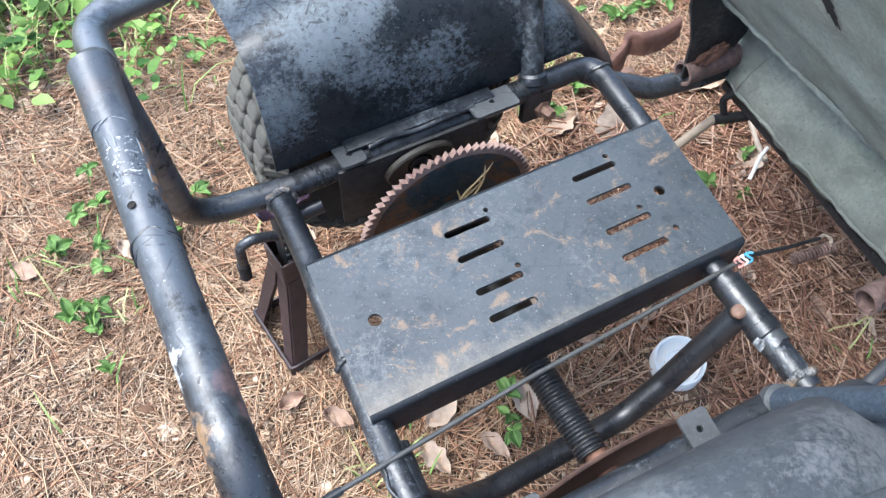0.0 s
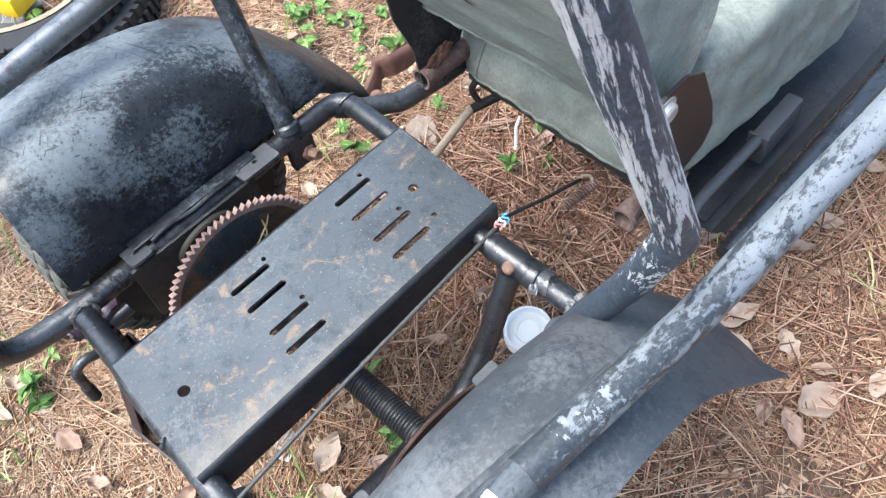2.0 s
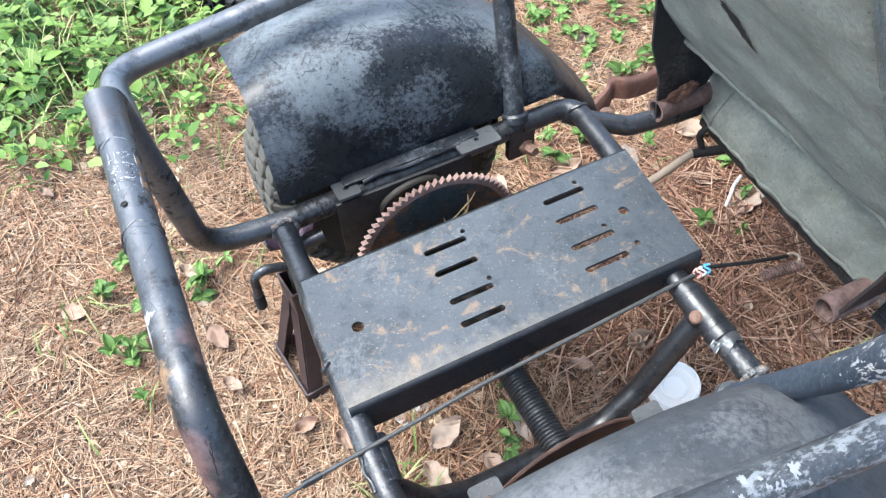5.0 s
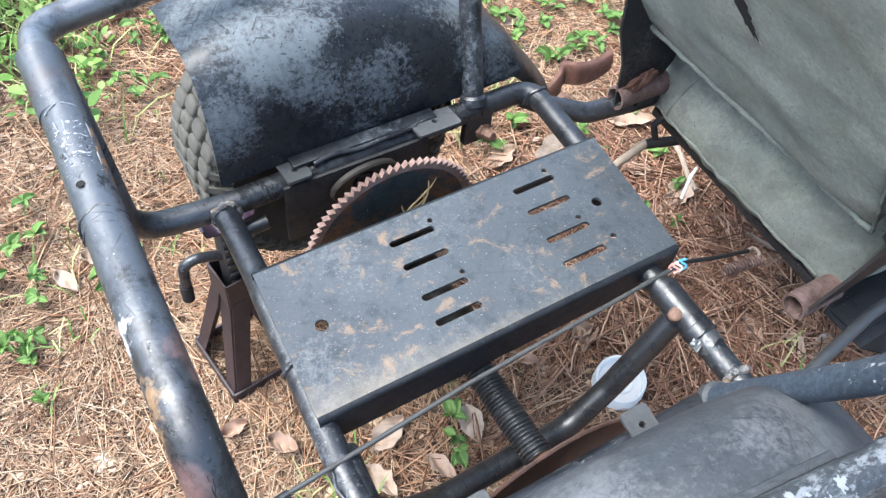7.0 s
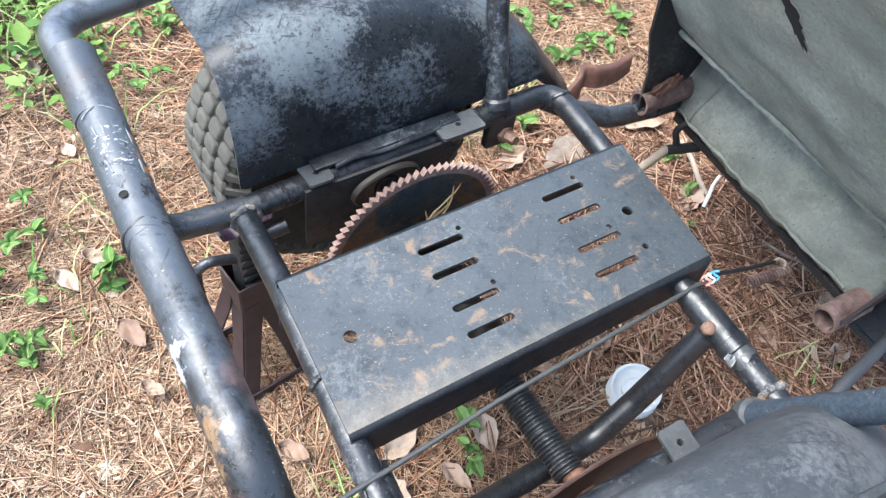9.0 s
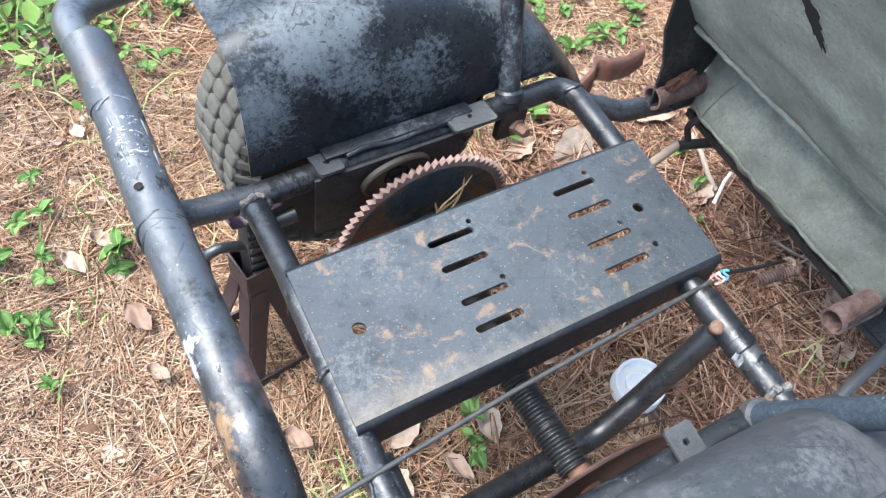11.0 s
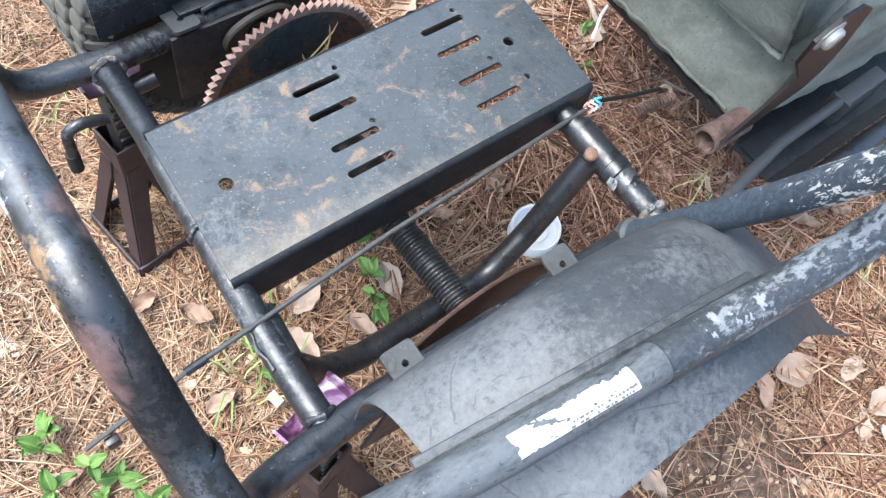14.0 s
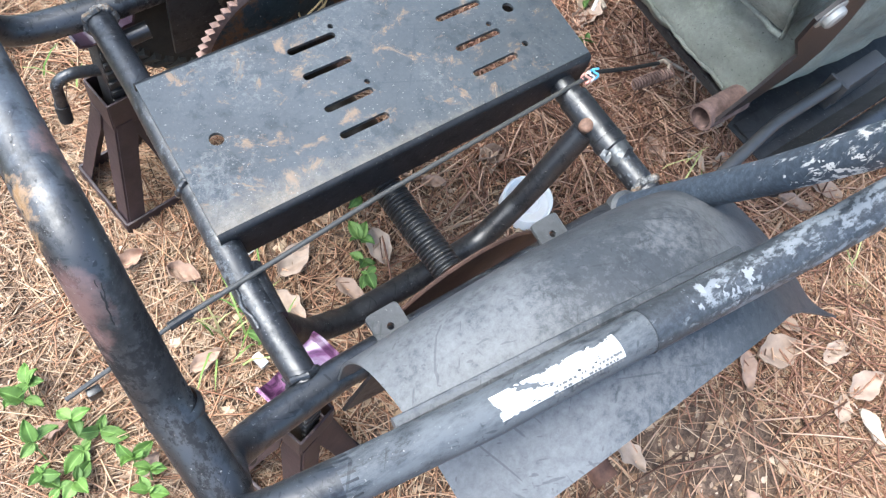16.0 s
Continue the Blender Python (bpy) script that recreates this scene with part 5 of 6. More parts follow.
def pillow(name, centre, size, rot, mat, parent, label, puff=0.02, edge=0.03, fold=0.0022, n=22, sag=0.0, tuck=0.0):
    """A stuffed canvas block with soft edges and a few creases."""
    bm = bmesh.new()
    bmesh.ops.create_cube(bm, size=2.0)
    bmesh.ops.subdivide_edges(bm, edges=bm.edges[:], cuts=n, use_grid_fill=True)
    sx, sy, sz = (s / 2 for s in size)
    for v in bm.verts:
        p = v.co.copy()
        q = Vector((p.x * sx, p.y * sy, p.z * sz))
        inn = Vector((max(-sx + edge, min(sx - edge, q.x)), max(-sy + edge, min(sy - edge, q.y)), max(-sz + edge, min(sz - edge, q.z))))
        d = q - inn
        if d.length > 1e-6:
            q = inn + d.normalized() * edge if d.length > edge else q
        b = (1 - p.x ** 2 if abs(p.x) < 1 else 0) + 0
        w = [1 - abs(p.x) ** 2.5, 1 - abs(p.y) ** 2.5, 1 - abs(p.z) ** 2.5]
        if abs(abs(p.x) - 1) < 1e-4:
            q.x += math.copysign(puff * w[1] * w[2], p.x)
        if abs(abs(p.y) - 1) < 1e-4:
            q.y += math.copysign(puff * 0.6 * w[0] * w[2], p.y)
        if abs(abs(p.z) - 1) < 1e-4:
            q.z += math.copysign(puff * 0.6 * w[0] * w[1], p.z)
        c = noise.noise(Vector((q.x * 9, q.y * 9, q.z * 9))) * 0.006 + noise.noise(Vector((q.x * 30, q.y * 14, q.z * 30))) * fold
        q += d.normalized() * c if d.length > 1e-6 else Vector()
        if tuck:
            q.z += tuck * max(0.0, p.x + 0.3) ** 1.5 * max(0.0, -p.z) ** 5
        if sag:
            q.x += 0.24 * max(0.0, q.z + sz) * max(0.0, -p.x)
            low = math.exp(-(((q.z + sz) / 0.035) ** 2))
            q.x += sag * low * (noise.noise(Vector((q.y * 38, q.z * 12, 4.0))) + 0.5 * noise.noise(Vector((q.y * 90, q.z * 40, 1.0))))
            q.z -= sag * low * (0.6 + noise.noise(Vector((q.y * 17, 0.0, 2.0))))
            q.x += sag * 0.7 * noise.noise(Vector((q.y * 13 + q.z * 22, q.z * 9, 7.0))) * (1 - abs(p.z) ** 4)
        v.co = q
    bmesh.ops.transform(bm, matrix=Matrix.Translation(centre) @ rot, verts=bm.verts)
    return part(name, bm, mat, parent, label, sharp=80)


LEAN = Matrix.Rotation(radians(-32), 4, "Y")
# lower cushion: its rear face drops to the bottom hem
cushion = pillow("seat_cushion", (0.729, 0.035, 0.43), (0.47, 0.402, 0.2), Matrix.Rotation(radians(2), 4, "Y") @ Matrix.Rotation(radians(-3.2), 4, "Z"), M_CANVAS_DIRTY, seat, "dirty faded grey-green canvas seat cushion", 0.003, 0.026, 0.0055, 44, sag=0.007)
# stitched seam and rolled hem on its rear face
face = BVHTree.FromPolygons([v.co for v in cushion.data.vertices], [p.vertices[:] for p in cushion.data.polygons])


def stitched(name, pts, r, label):
    line = []
    for p in resample(fillet([Vector(p) for p in pts], 0.05), 0.006):
        h = face.ray_cast(Vector((p.x - 0.2, p.y, p.z)), Vector((1, 0, 0)))[0]
        line.append((h or p) + Vector((-r * 0.3, 0, 0)))
    bm = bmesh.new()
    sweep(bm, line, r, 8, shape=lambda s, a, p: 1 + 0.2 * math.sin(s * 900))
    part(name, bm, M_CANVAS_DIRTY, seat, label)


stitched("seam", [(0.49, 0.187, 0.352), (0.49, 0.18, 0.4), (0.49, 0.168, 0.44), (0.49, 0.145, 0.49)], 0.0022, "raised stitched seam")
stitched("seam", [(0.49, 0.222, 0.352), (0.49, 0.05, 0.351), (0.49, -0.12, 0.35)], 0.0026, "raised stitched hem")
BACK = Matrix.Translation((0.3544, 0.035, 0.7983)) @ LEAN @ Matrix.Rotation(radians(3), 4, "X")
seat_back = pillow("seat_back", (0.3544, 0.035, 0.7983), (0.15, 0.395, 0.655), LEAN @ Matrix.Rotation(radians(3), 4, "X"), M_CANVAS, seat, "faded grey-green canvas seat back with a torn hole", 0.007, 0.009, 0.004, 40, tuck=0.085)
# folded hem along the lower edge of the back
for name, ends in (("hem", ((-0.0735, -0.194, -0.3268), (-0.0735, 0.194, -0.3268))), ("side_seam", ((-0.0745, -0.197, -0.325), (-0.0745, -0.197, 0.32)))):
    bm = bmesh.new()
    lo_, hi_ = (Vector(p) for p in ends)
    line_ = []
    for q in range(81):
        p = lo_.lerp(hi_, q / 80)
        wob = 0.0022 * noise.noise(Vector((q * 0.21, 2.0, len(name)))) + 0.0012 * noise.noise(Vector((q * 0.6, 5.0, 1.0)))
        line_.append(BACK @ (p + Vector((-wob, 0.4 * wob, wob))))
    sweep(bm, line_, 0.0042 if name == "hem" else 0.0024, 10, shape=lambda s, a, p: 1 + 0.2 * math.sin(s * 330) * math.sin(s * 97 + a))
    part(name, bm, M_CANVAS_DIRTY, seat, "folded lower hem of the seat back" if name == "hem" else "stitched corner seam")
# torn hole: a near-black patch on the canvas stands for its shaded inside
tn = (LEAN @ Vector((-1, 0, 0))).normalized()
tu = (LEAN @ Vector((0, 0, 1))).normalized()
skin = BVHTree.FromPolygons([v.co for v in seat_back.data.vertices], [p.vertices[:] for p in seat_back.data.polygons])


def ragged_patch(name, cy, cz, size, grow, off, mat, label, seed):
    rg = random.Random(seed)
    bm = bmesh.new()
    mid = Vector((0.32, cy, cz))
    rings = []
    for f in (0.0, 0.5, 1.0):
        ring = []
        for k in range(30):
            a = 2 * math.pi * k / 30
            r = size * (1 + rg.uniform(-0.28, 0.28) * f) + grow
            p = mid + tu * (math.sin(a) * r * 2.1 * f) + Vector((0, 1, 0)) * ((math.cos(a) * r * 0.6 + math.sin(a) * r * 0.9) * f)
            hit = skin.ray_cast(p + tn * 0.2, -tn)[0] or p
            ring.append(bm.verts.new(hit + tn * off))
        rings.append(ring)
    for a, c in zip(rings, rings[1:]):
        for k in range(30):
            bm.faces.new((a[k], a[(k + 1) % 30], c[(k + 1) % 30], c[k]))
    bmesh.ops.remove_doubles(bm, verts=bm.verts, dist=1e-6)
    return part(name, bm, mat, seat, label, smooth=False)


ragged_patch("frayed_edge", 0.028, 0.695, 0.015, 0.0018, 0.0006, M_FRAY, "frayed pale canvas edge", 3)
ragged_patch("torn_hole", 0.028, 0.695, 0.015, 0.0, 0.0014, M_HOLE_DARK, "near-black patch for the shaded inside of a ragged tear", 3)

# brackets
def plate(name, outline, y, thick, mat, parent, label, lean=0.0):
    """A flat plate in the x-z plane at y, leaning sideways."""
    bm = bmesh.new()
    vs = [bm.verts.new((x, y + lean * (z - outline[0][1]), z)) for x, z in outline]
    f = bm.faces.new(vs)
    res = bmesh.ops.extrude_face_region(bm, geom=[f])
    for v in res["geom"]:
        if isinstance(v, bmesh.types.BMVert):
            v.co.y += thick
    es = [e for e in bm.edges if abs(e.verts[0].co.y - e.verts[1].co.y) < thick * 0.5]
    bmesh.ops.bevel(bm, geom=es, offset=0.0008, segments=1, affect="EDGES")
    return part(name, bm, mat, parent, label, sharp=30)


plate("seat_bracket", [(0.405, 0.36), (0.445, 0.362), (0.49, 0.386), (0.54, 0.405), (0.546, 0.44), (0.52, 0.5), (0.468, 0.588), (0.43, 0.612), (0.395, 0.612), (0.376, 0.59), (0.39, 0.548), (0.452, 0.487), (0.438, 0.43), (0.412, 0.388)],
      -0.16, 0.004, M_BROWN, seat, "dark brown steel seat bracket", -0.116)
bm = bmesh.new()
disc_ring(bm, (0.398, -0.1865, 0.588), (0.0, -1, -0.11), [(0.0175, -0.003), (0.0175, 0.0012), (0.0125, 0.002), (0.012, 0.007), (0.0095, 0.009), (0.0001, 0.009)], 24)
part("bracket_bolt", bm, M_WASHER, seat, "zinc bolt with a wide washer")
plate("seat_bracket", [(0.428, 0.366), (0.49, 0.37), (0.56, 0.47), (0.58, 0.62), (0.5, 0.72), (0.42, 0.7), (0.40, 0.6), (0.405, 0.5), (0.425, 0.44)],
      0.222, 0.004, M_DARKSTEEL, seat, "black steel seat bracket", 0.06)
tube("seat_pipe", [(0.405, -0.146, 0.372), (0.47, -0.148, 0.372)], 0.0165, M_RUSTRED, seat, "short open rusty pipe", sides=24, hollow=0.8)
tube("seat_pipe", [(0.426, 0.224, 0.385), (0.56, 0.225, 0.38)], 0.017, M_RUSTRED, seat, "short open rusty pipe", sides=24, hollow=0.8)
# angle rail under the cushion's hem
bm = bmesh.new()
box(bm, 0.518, 0.045, 0.328, 0.02, 0.36, 0.004, Matrix.Rotation(radians(-4), 4, "Z"), bev=0.001)
box(bm, 0.508, 0.045, 0.323, 0.003, 0.36, 0.012, Matrix.Rotation(radians(-4), 4, "Z"), bev=0.001)
part("seat_rail", bm, M_DARKSTEEL, seat)

# floor pan, side rail and conduit ahead of the seat
rows = [[Vector((1.7 - (1.7 - (0.528 if y < -0.135 else 0.61)) * (1.7 - x) / 1.172, y, 0.268 + 0.02 * max(0, (-0.21 - y) / 0.018) ** 2 + 0.002 * math.sin(14 * x))) for y in np.linspace(-0.228, 0.3, 26)] for x in np.linspace(0.528, 1.7, 20)]
part("floor_pan", solid(rows, 0.002), M_PAN, kart, "black sheet-steel floor pan, dusty and rusted")
tube("side_rail", [(0.5, -0.245, 0.28), (1.7, -0.25, 0.29)], 0.0145, M_TUBE, kart, bend=0.1)
tube("conduit", [(0.3, -0.23, 0.31), (0.385, -0.212, 0.352), (0.5, -0.195, 0.358), (0.655, -0.189, 0.334)], 0.0075, M_CONDUIT, kart, "grey flexible conduit", sides=14, bend=0.15)
bm = bmesh.new()
box(bm, 0.7, -0.188, 0.315, 0.102, 0.024, 0.046, Matrix.Rotation(radians(1), 4, "Z"), bev=0.004)
box(bm, 0.652, -0.189, 0.325, 0.006, 0.03, 0.034, bev=0.002)
part("cable_boot", bm, M_CONDUIT, kart, "dark grey rubber boot on the conduit")
bm = bmesh.new()
box(bm, 0.565, -0.17, 0.2725, 0.06, 0.045, 0.003, bev=0.001)
part("data_plate", bm, M_PAN, kart)
tube("seat_tube", [(0.46, 0.226, 0.362), (0.7, 0.24, 0.33), (1.7, 0.3, 0.3)], RT, M_TUBE, kart)

# rusty folded strap by the far front tube
bm = bmesh.new()
prof = [(-0.02, 0.0), (-0.015, 0.002), (0.0, 0.003), (0.012, 0.005), (0.017, 0.009), (0.019, 0.015)]
rows = [[Vector((0.39 + 0.15 * t, 0.318 + 0.035 * t + b * 0.9 + 0.014 * math.exp(-(((t - 0.36) / 0.09) ** 2)), 0.315 + a * (1 - 0.2 * t) + 0.012 * math.sin(5 * t) - 0.03 * max(0, 0.25 - t))) for a, b in prof] for t in np.linspace(0, 1.1, 24)]
bm = solid(rows, 0.003)
part("bent_strap", bm, M_STRAP, kart, "bent rust-red steel strap")
bm = bmesh.new()
disc_ring(bm, (0.372, 0.262, 0.368), (-0.3, -0.8, 0.3), [(0.011, -0.01), (0.011, 0.004), (0.006, 0.006), (0.006, 0.014), (0.0001, 0.015)], 12)
part("bolt", bm, M_BOLT, kart)
# steering rod and cable ahead of the mount plate
tube("link_rod", [(0.33, 0.158, 0.3), (0.49, 0.192, 0.3)], 0.0065, M_TWIG, kart, "pale worn end of a link rod", sides=12)
tube("link_rod", [(0.484, 0.19, 0.3), (0.535, 0.172, 0.302), (0.62, 0.15, 0.305)], 0.0075, M_RUBBER_BLK, kart, sides=12)
tube("loose_hose", [(0.5, 0.186, 0.303), (0.494, 0.196, 0.33), (0.51, 0.19, 0.35), (0.53, 0.17, 0.345)], 0.005, M_RUBBER_BLK, kart, sides=10, bend=0.012)
tube("wire_end", [(0.5, 0.104, 0.323), (0.484, 0.098, 0.318), (0.476, 0.092, 0.306), (0.466, 0.0855, 0.294)], 0.0026, M_WHITE, kart, "short white wire end hanging from the seat rail", sides=10, bend=0.006)
# crusted rust where the far pipe meets its bracket
bm = bmesh.new()
bmesh.ops.create_icosphere(bm, subdivisions=4, radius=1.0)
for v in bm.verts:
    k = 1 + 0.35 * noise.noise(v.co * 3.1) + 0.2 * noise.noise(v.co * 8.0)
    v.co = Vector((0.462 + v.co.x * 0.026 * k, 0.2195 + v.co.y * 0.007 * k, 0.404 + v.co.z * 0.014 * k + 0.008 * v.co.x))
part("rust_crust", bm, M_RUST, seat, "crusted flaking rust on the bracket", sharp=60)


# ---------------------------------------------------------------- jack stands
def jack_stand(half, paint):
    st = empty("jack_stand", (0, 0, 0), "brown steel jack stand with a purple saddle under the frame", "jack stand", "jack stands")
    H, B, T = 0.19, 0.06, 0.025
    # four pressed corner legs, each half of an apron with a pointed cut-out below
    for sx in (-1, 1):
        for sy in (-1, 1):
            bm = bmesh.new()
            top, foot = Vector((sx * T, sy * T, H)), Vector((sx * B, sy * B, 0.006))
            for wx, wy in ((-sx, 0), (0, -sy)):
                wv, cut = Vector((wx, wy, 0)), top.lerp(foot, 0.14)
                run = abs(cut.x)
                q = [bm.verts.new(p) for p in (top, top + wv * (T - 0.0004), cut + wv * (run - 0.0004), cut.lerp(foot, 0.3) + wv * 0.027, foot + wv * 0.025, foot)]
                bm.faces.new(q)
            bmesh.ops.remove_doubles(bm, verts=bm.verts, dist=1e-5)
            bmesh.ops.solidify(bm, geom=bm.faces[:], thickness=0.0025)
            part("leg", bm, M_STAND, st, smooth=False)
    for s in (-1, 1):
        for along in (0, 1):
            bm = bmesh.new()
            sz = (2 * B, 0.004, 0.024) if along else (0.004, 2 * B, 0.024)
            c = (0, s * B, 0.013) if along else (s * B, 0, 0.013)
            box(bm, *c, *sz, bev=0.001)
            part("base_bar", bm, M_STAND, st)
    bm = bmesh.new()
    for s in (-1, 1):
        box(bm, s * T, 0, H + 0.018, 0.003, 2 * T, 0.05, bev=0.0008)
        box(bm, 0, s * T, H + 0.018, 2 * T, 0.003, 0.05, bev=0.0008)
    part("collar", bm, M_STAND, st, smooth=False)
    bm = bmesh.new()
    box(bm, 0, 0, 0.24, 0.026, 0.03, 0.2, bev=0.003)
    for k in range(9):
        box(bm, 0.0, -0.016, 0.17 + k * 0.017, 0.024, 0.006, 0.008, bev=0.001)
    part("ratchet_post", bm, M_DARKSTEEL, st)
    # U-shaped saddle
    prof = [(-half, 0.016), (-half + 0.003, 0.005), (-half + 0.018, 0.001), (half - 0.018, 0.001), (half - 0.003, 0.005), (half, 0.016)]
    fine = [(np.interp(q, range(6), [p[0] for p in prof]), np.interp(q, range(6), [p[1] for p in prof])) for q in np.linspace(0, 5, 31)]
    rows = [[Vector((x, y, 0.338 + z + 0.006 * noise.noise(Vector((x * 55, y * 40, half * 50))))) for x, z in fine] for y in np.linspace(-0.021, 0.021, 22)]
    part("saddle", solid(rows, 0.003), paint, st, "purple metallic saddle")
    # ratchet lever
    tube("lever", [(-0.012, 0, 0.268), (-0.045, 0.006, 0.278), (-0.062, 0.01, 0.268), (-0.065, 0.01, 0.205)], 0.007, M_TUBE, st, "black J-shaped lever", bend=0.022, sides=14)
    tube("lever_sleeve", [(-0.0645, 0.01, 0.23), (-0.0652, 0.01, 0.2)], 0.0084, M_RUBBER_BLK, st, sides=14)
    return st


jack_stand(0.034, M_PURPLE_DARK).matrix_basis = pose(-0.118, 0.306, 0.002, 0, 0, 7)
jack_stand(0.036, M_PURPLE).matrix_basis = pose(-0.14, -0.163, 0.004, 0, 0, 16)

# ---------------------------------------------------------------- loose things on the floor
# white plastic cap with a recessed disc
bm = bmesh.new()
disc_ring(bm, (0, 0, 0), (0, 0, 1), [(0.0001, 0.024), (0.017, 0.024), (0.018, 0.027), (0.021, 0.027), (0.022, 0.022), (0.033, 0.022), (0.035, 0.033), (0.0385, 0.0335), (0.0395, 0.031), (0.041, 0.0), (0.039, 0.0), (0.0375, 0.02)], 56)
cap = part("plastic_cap", bm, M_WHITE, None)
cap.matrix_basis = pose(0.355, -0.021, float(lie(0.355, -0.021)) + 0.003, 5, -8, 0)
tagged(cap, "round white plastic cap lying on the pine litter", "cap")

# scrap of white paper
bm = bmesh.new()
rows = [[Vector((0.03 * u, 0.018 * v, 0.004 * math.sin(3 * u + 2 * v))) for u in np.linspace(-1, 1, 8)] for v in np.linspace(-1, 1, 5)]
paper = part("paper_scrap", solid(rows, 0.0006), M_WHITEPAINT, None)
paper.matrix_basis = pose(-0.03, 0.145, 0.012, 4, 6, 20)
tagged(paper, "crumpled scrap of white paper on the ground", "paper")
bm = bmesh.new()
box(bm, 0, 0, 0.008, 0.012, 0.02, 0.012, bev=0.001)
blk = tagged(part("white_tag", bm, M_WHITE, None), "small square white plastic tag in the litter", "tag")
blk.matrix_basis = pose(-0.115, -0.026, 0.012, 6, 0, 12)


def leaf_mesh(name, length, width, curl, lobes, seed):
    """A dead leaf: midrib, two cupped halves, wavy or lobed edge, with a stalk."""
    rg = random.Random(seed)
    n, m_ = 14, 5
    rows = []
    for i in range(n + 1):
        t = i / n
        w = width * (math.sin(math.pi * t ** 0.85) ** 0.8) * 0.5 + 0.0004
        w *= 1 + lobes * math.sin(t * 19 + seed) + 0.06 * rg.uniform(-1, 1)
        row = []
        for j in range(-m_, m_ + 1):
            s = j / m_
            z = curl * (abs(s) ** 1.6) * width * 0.6 + 0.09 * length * curl * math.sin(math.pi * t) + 0.003 * math.sin(9 * t + 4 * s + seed)
            z += 0.10 * length * curl * (t - 0.5) ** 2 * 4 * (0.5 + 0.5 * math.sin(seed))
            row.append(Vector((length * (t - 0.5), s * w, z)))
        rows.append(row)
    bm = solid(rows, 0.0007)
    sweep(bm, [Vector((-length * 0.5 - 0.012 + 0.004 * k, 0.0006 * k, 0.002)) for k in range(5)], 0.0009, 5)
    me_ob = part(name, bm, M_LEAF, None, sharp=60)
    return me_ob


leaf_kinds = [leaf_mesh("dead_leaf", 0.075, 0.036, 0.5, 0.07, 1), leaf_mesh("dead_leaf", 0.085, 0.05, 0.32, 0.05, 2), leaf_mesh("dead_leaf", 0.06, 0.034, 0.8, 0.06, 3),
              leaf_mesh("dead_leaf", 0.09, 0.044, 0.42, 0.17, 4), leaf_mesh("dead_leaf", 0.05, 0.024, 0.6, 0.05, 5)]
leaf_long = (0.075, 0.085, 0.06, 0.09, 0.05)
# where the larger leaves lie: x, y, length, bearing, kind
ahead = [
    (0.542, -0.422, 0.089, -19, 1), (0.477, -0.415, 0.064, -129, 0), (0.477, -0.371, 0.044, -163, 4), (0.59, -0.25, 0.085, -28, 0),
    (0.596, -0.343, 0.057, -122, 3), (0.847, -0.261, 0.065, -65, 1), (1.009, -0.261, 0.056, -84, 1), (0.77, -0.254, 0.058, -60, 0),
    (0.544, -0.288, 0.051, -101, 2), (0.589, -0.402, 0.04, -63, 4), (0.621, -0.537, 0.071, -6, 1), (0.576, -0.587, 0.064, -99, 0),
    (0.63, -0.478, 0.037, -24, 4), (0.461, 0.468, 0.082, 18, 3), (0.756, 0.441, 0.097, -33, 0),
    (0.716, 0.241, 0.088, 26, 3), (0.668, -0.106, 0.059, -110, 0), (0.625, -0.05, 0.055, -104, 3), (0.719, -0.13, 0.063, 8, 4),
    (0.744, 0.444, 0.059, -6, 1), (0.728, 0.831, 0.046, 14, 1), (0.681, 0.233, 0.057, 31, 3),
]
behind = [
    (0.001, 0.079, 0.066, 20, 1), (0.043, -0.004, 0.054, -72, 0), (0.117, 0.034, 0.062, -102, 1), (-0.041, 0.021, 0.064, -75, 3),
    (-0.174, 0.009, 0.048, 7, 0), (-0.188, 0.197, 0.042, 3, 2), (-0.139, 0.136, 0.05, -53, 2), (-0.294, -0.072, 0.035, 27, 1),
    (-0.376, 0.034, 0.042, -15, 3), (0.242, -0.409, 0.063, -85, 3), (0.362, 0.072, 0.044, 12, 2), (-0.267, 0.426, 0.065, -71, 0),
    (-0.275, 0.58, 0.05, -49, 2), (-0.324, 0.564, 0.051, -67, 4), (-0.136, 0.135, 0.047, -59, 0), (-0.001, 0.076, 0.056, 11, 1),
    (0.356, 0.08, 0.046, 6, 2), (-0.271, 0.319, 0.026, 129, 4), (-0.609, 0.312, 0.022, -150, 2), (-0.479, 0.921, 0.038, -57, 4),
    (0.213, 0.177, 0.06, -118, 3), (0.248, 0.079, 0.038, -39, 2), (0.346, 0.072, 0.044, -103, 2),
]
laid = [p for p in ahead + behind]
rg = random.Random(12)
for _ in range(64):
    k = rg.randrange(5)
    laid.append((rg.uniform(-0.6, 1.4), rg.uniform(-0.7, 1.5), leaf_long[k] * rg.uniform(0.45, 0.85), rg.uniform(0, 360), k))
used = set()
for lx, ly, ln, bearing, k in laid:
    src = leaf_kinds[k]
    m_ = pose(lx, ly, float(lie(lx, ly)) + 0.010, rg.uniform(-12, 12), rg.uniform(-10, 10), bearing) @ Matrix.Diagonal((ln / leaf_long[k], ln / leaf_long[k], min(1.0, ln / leaf_long[k]), 1))
    if k not in used:
        used.add(k)
        src.matrix_basis = m_
        tagged(src, "dry curled tan oak leaf on the pine litter", "leaf", "dead leaves")
    else:
        copy = copy_thing(src, Matrix.Identity(4))
        copy.matrix_basis = m_


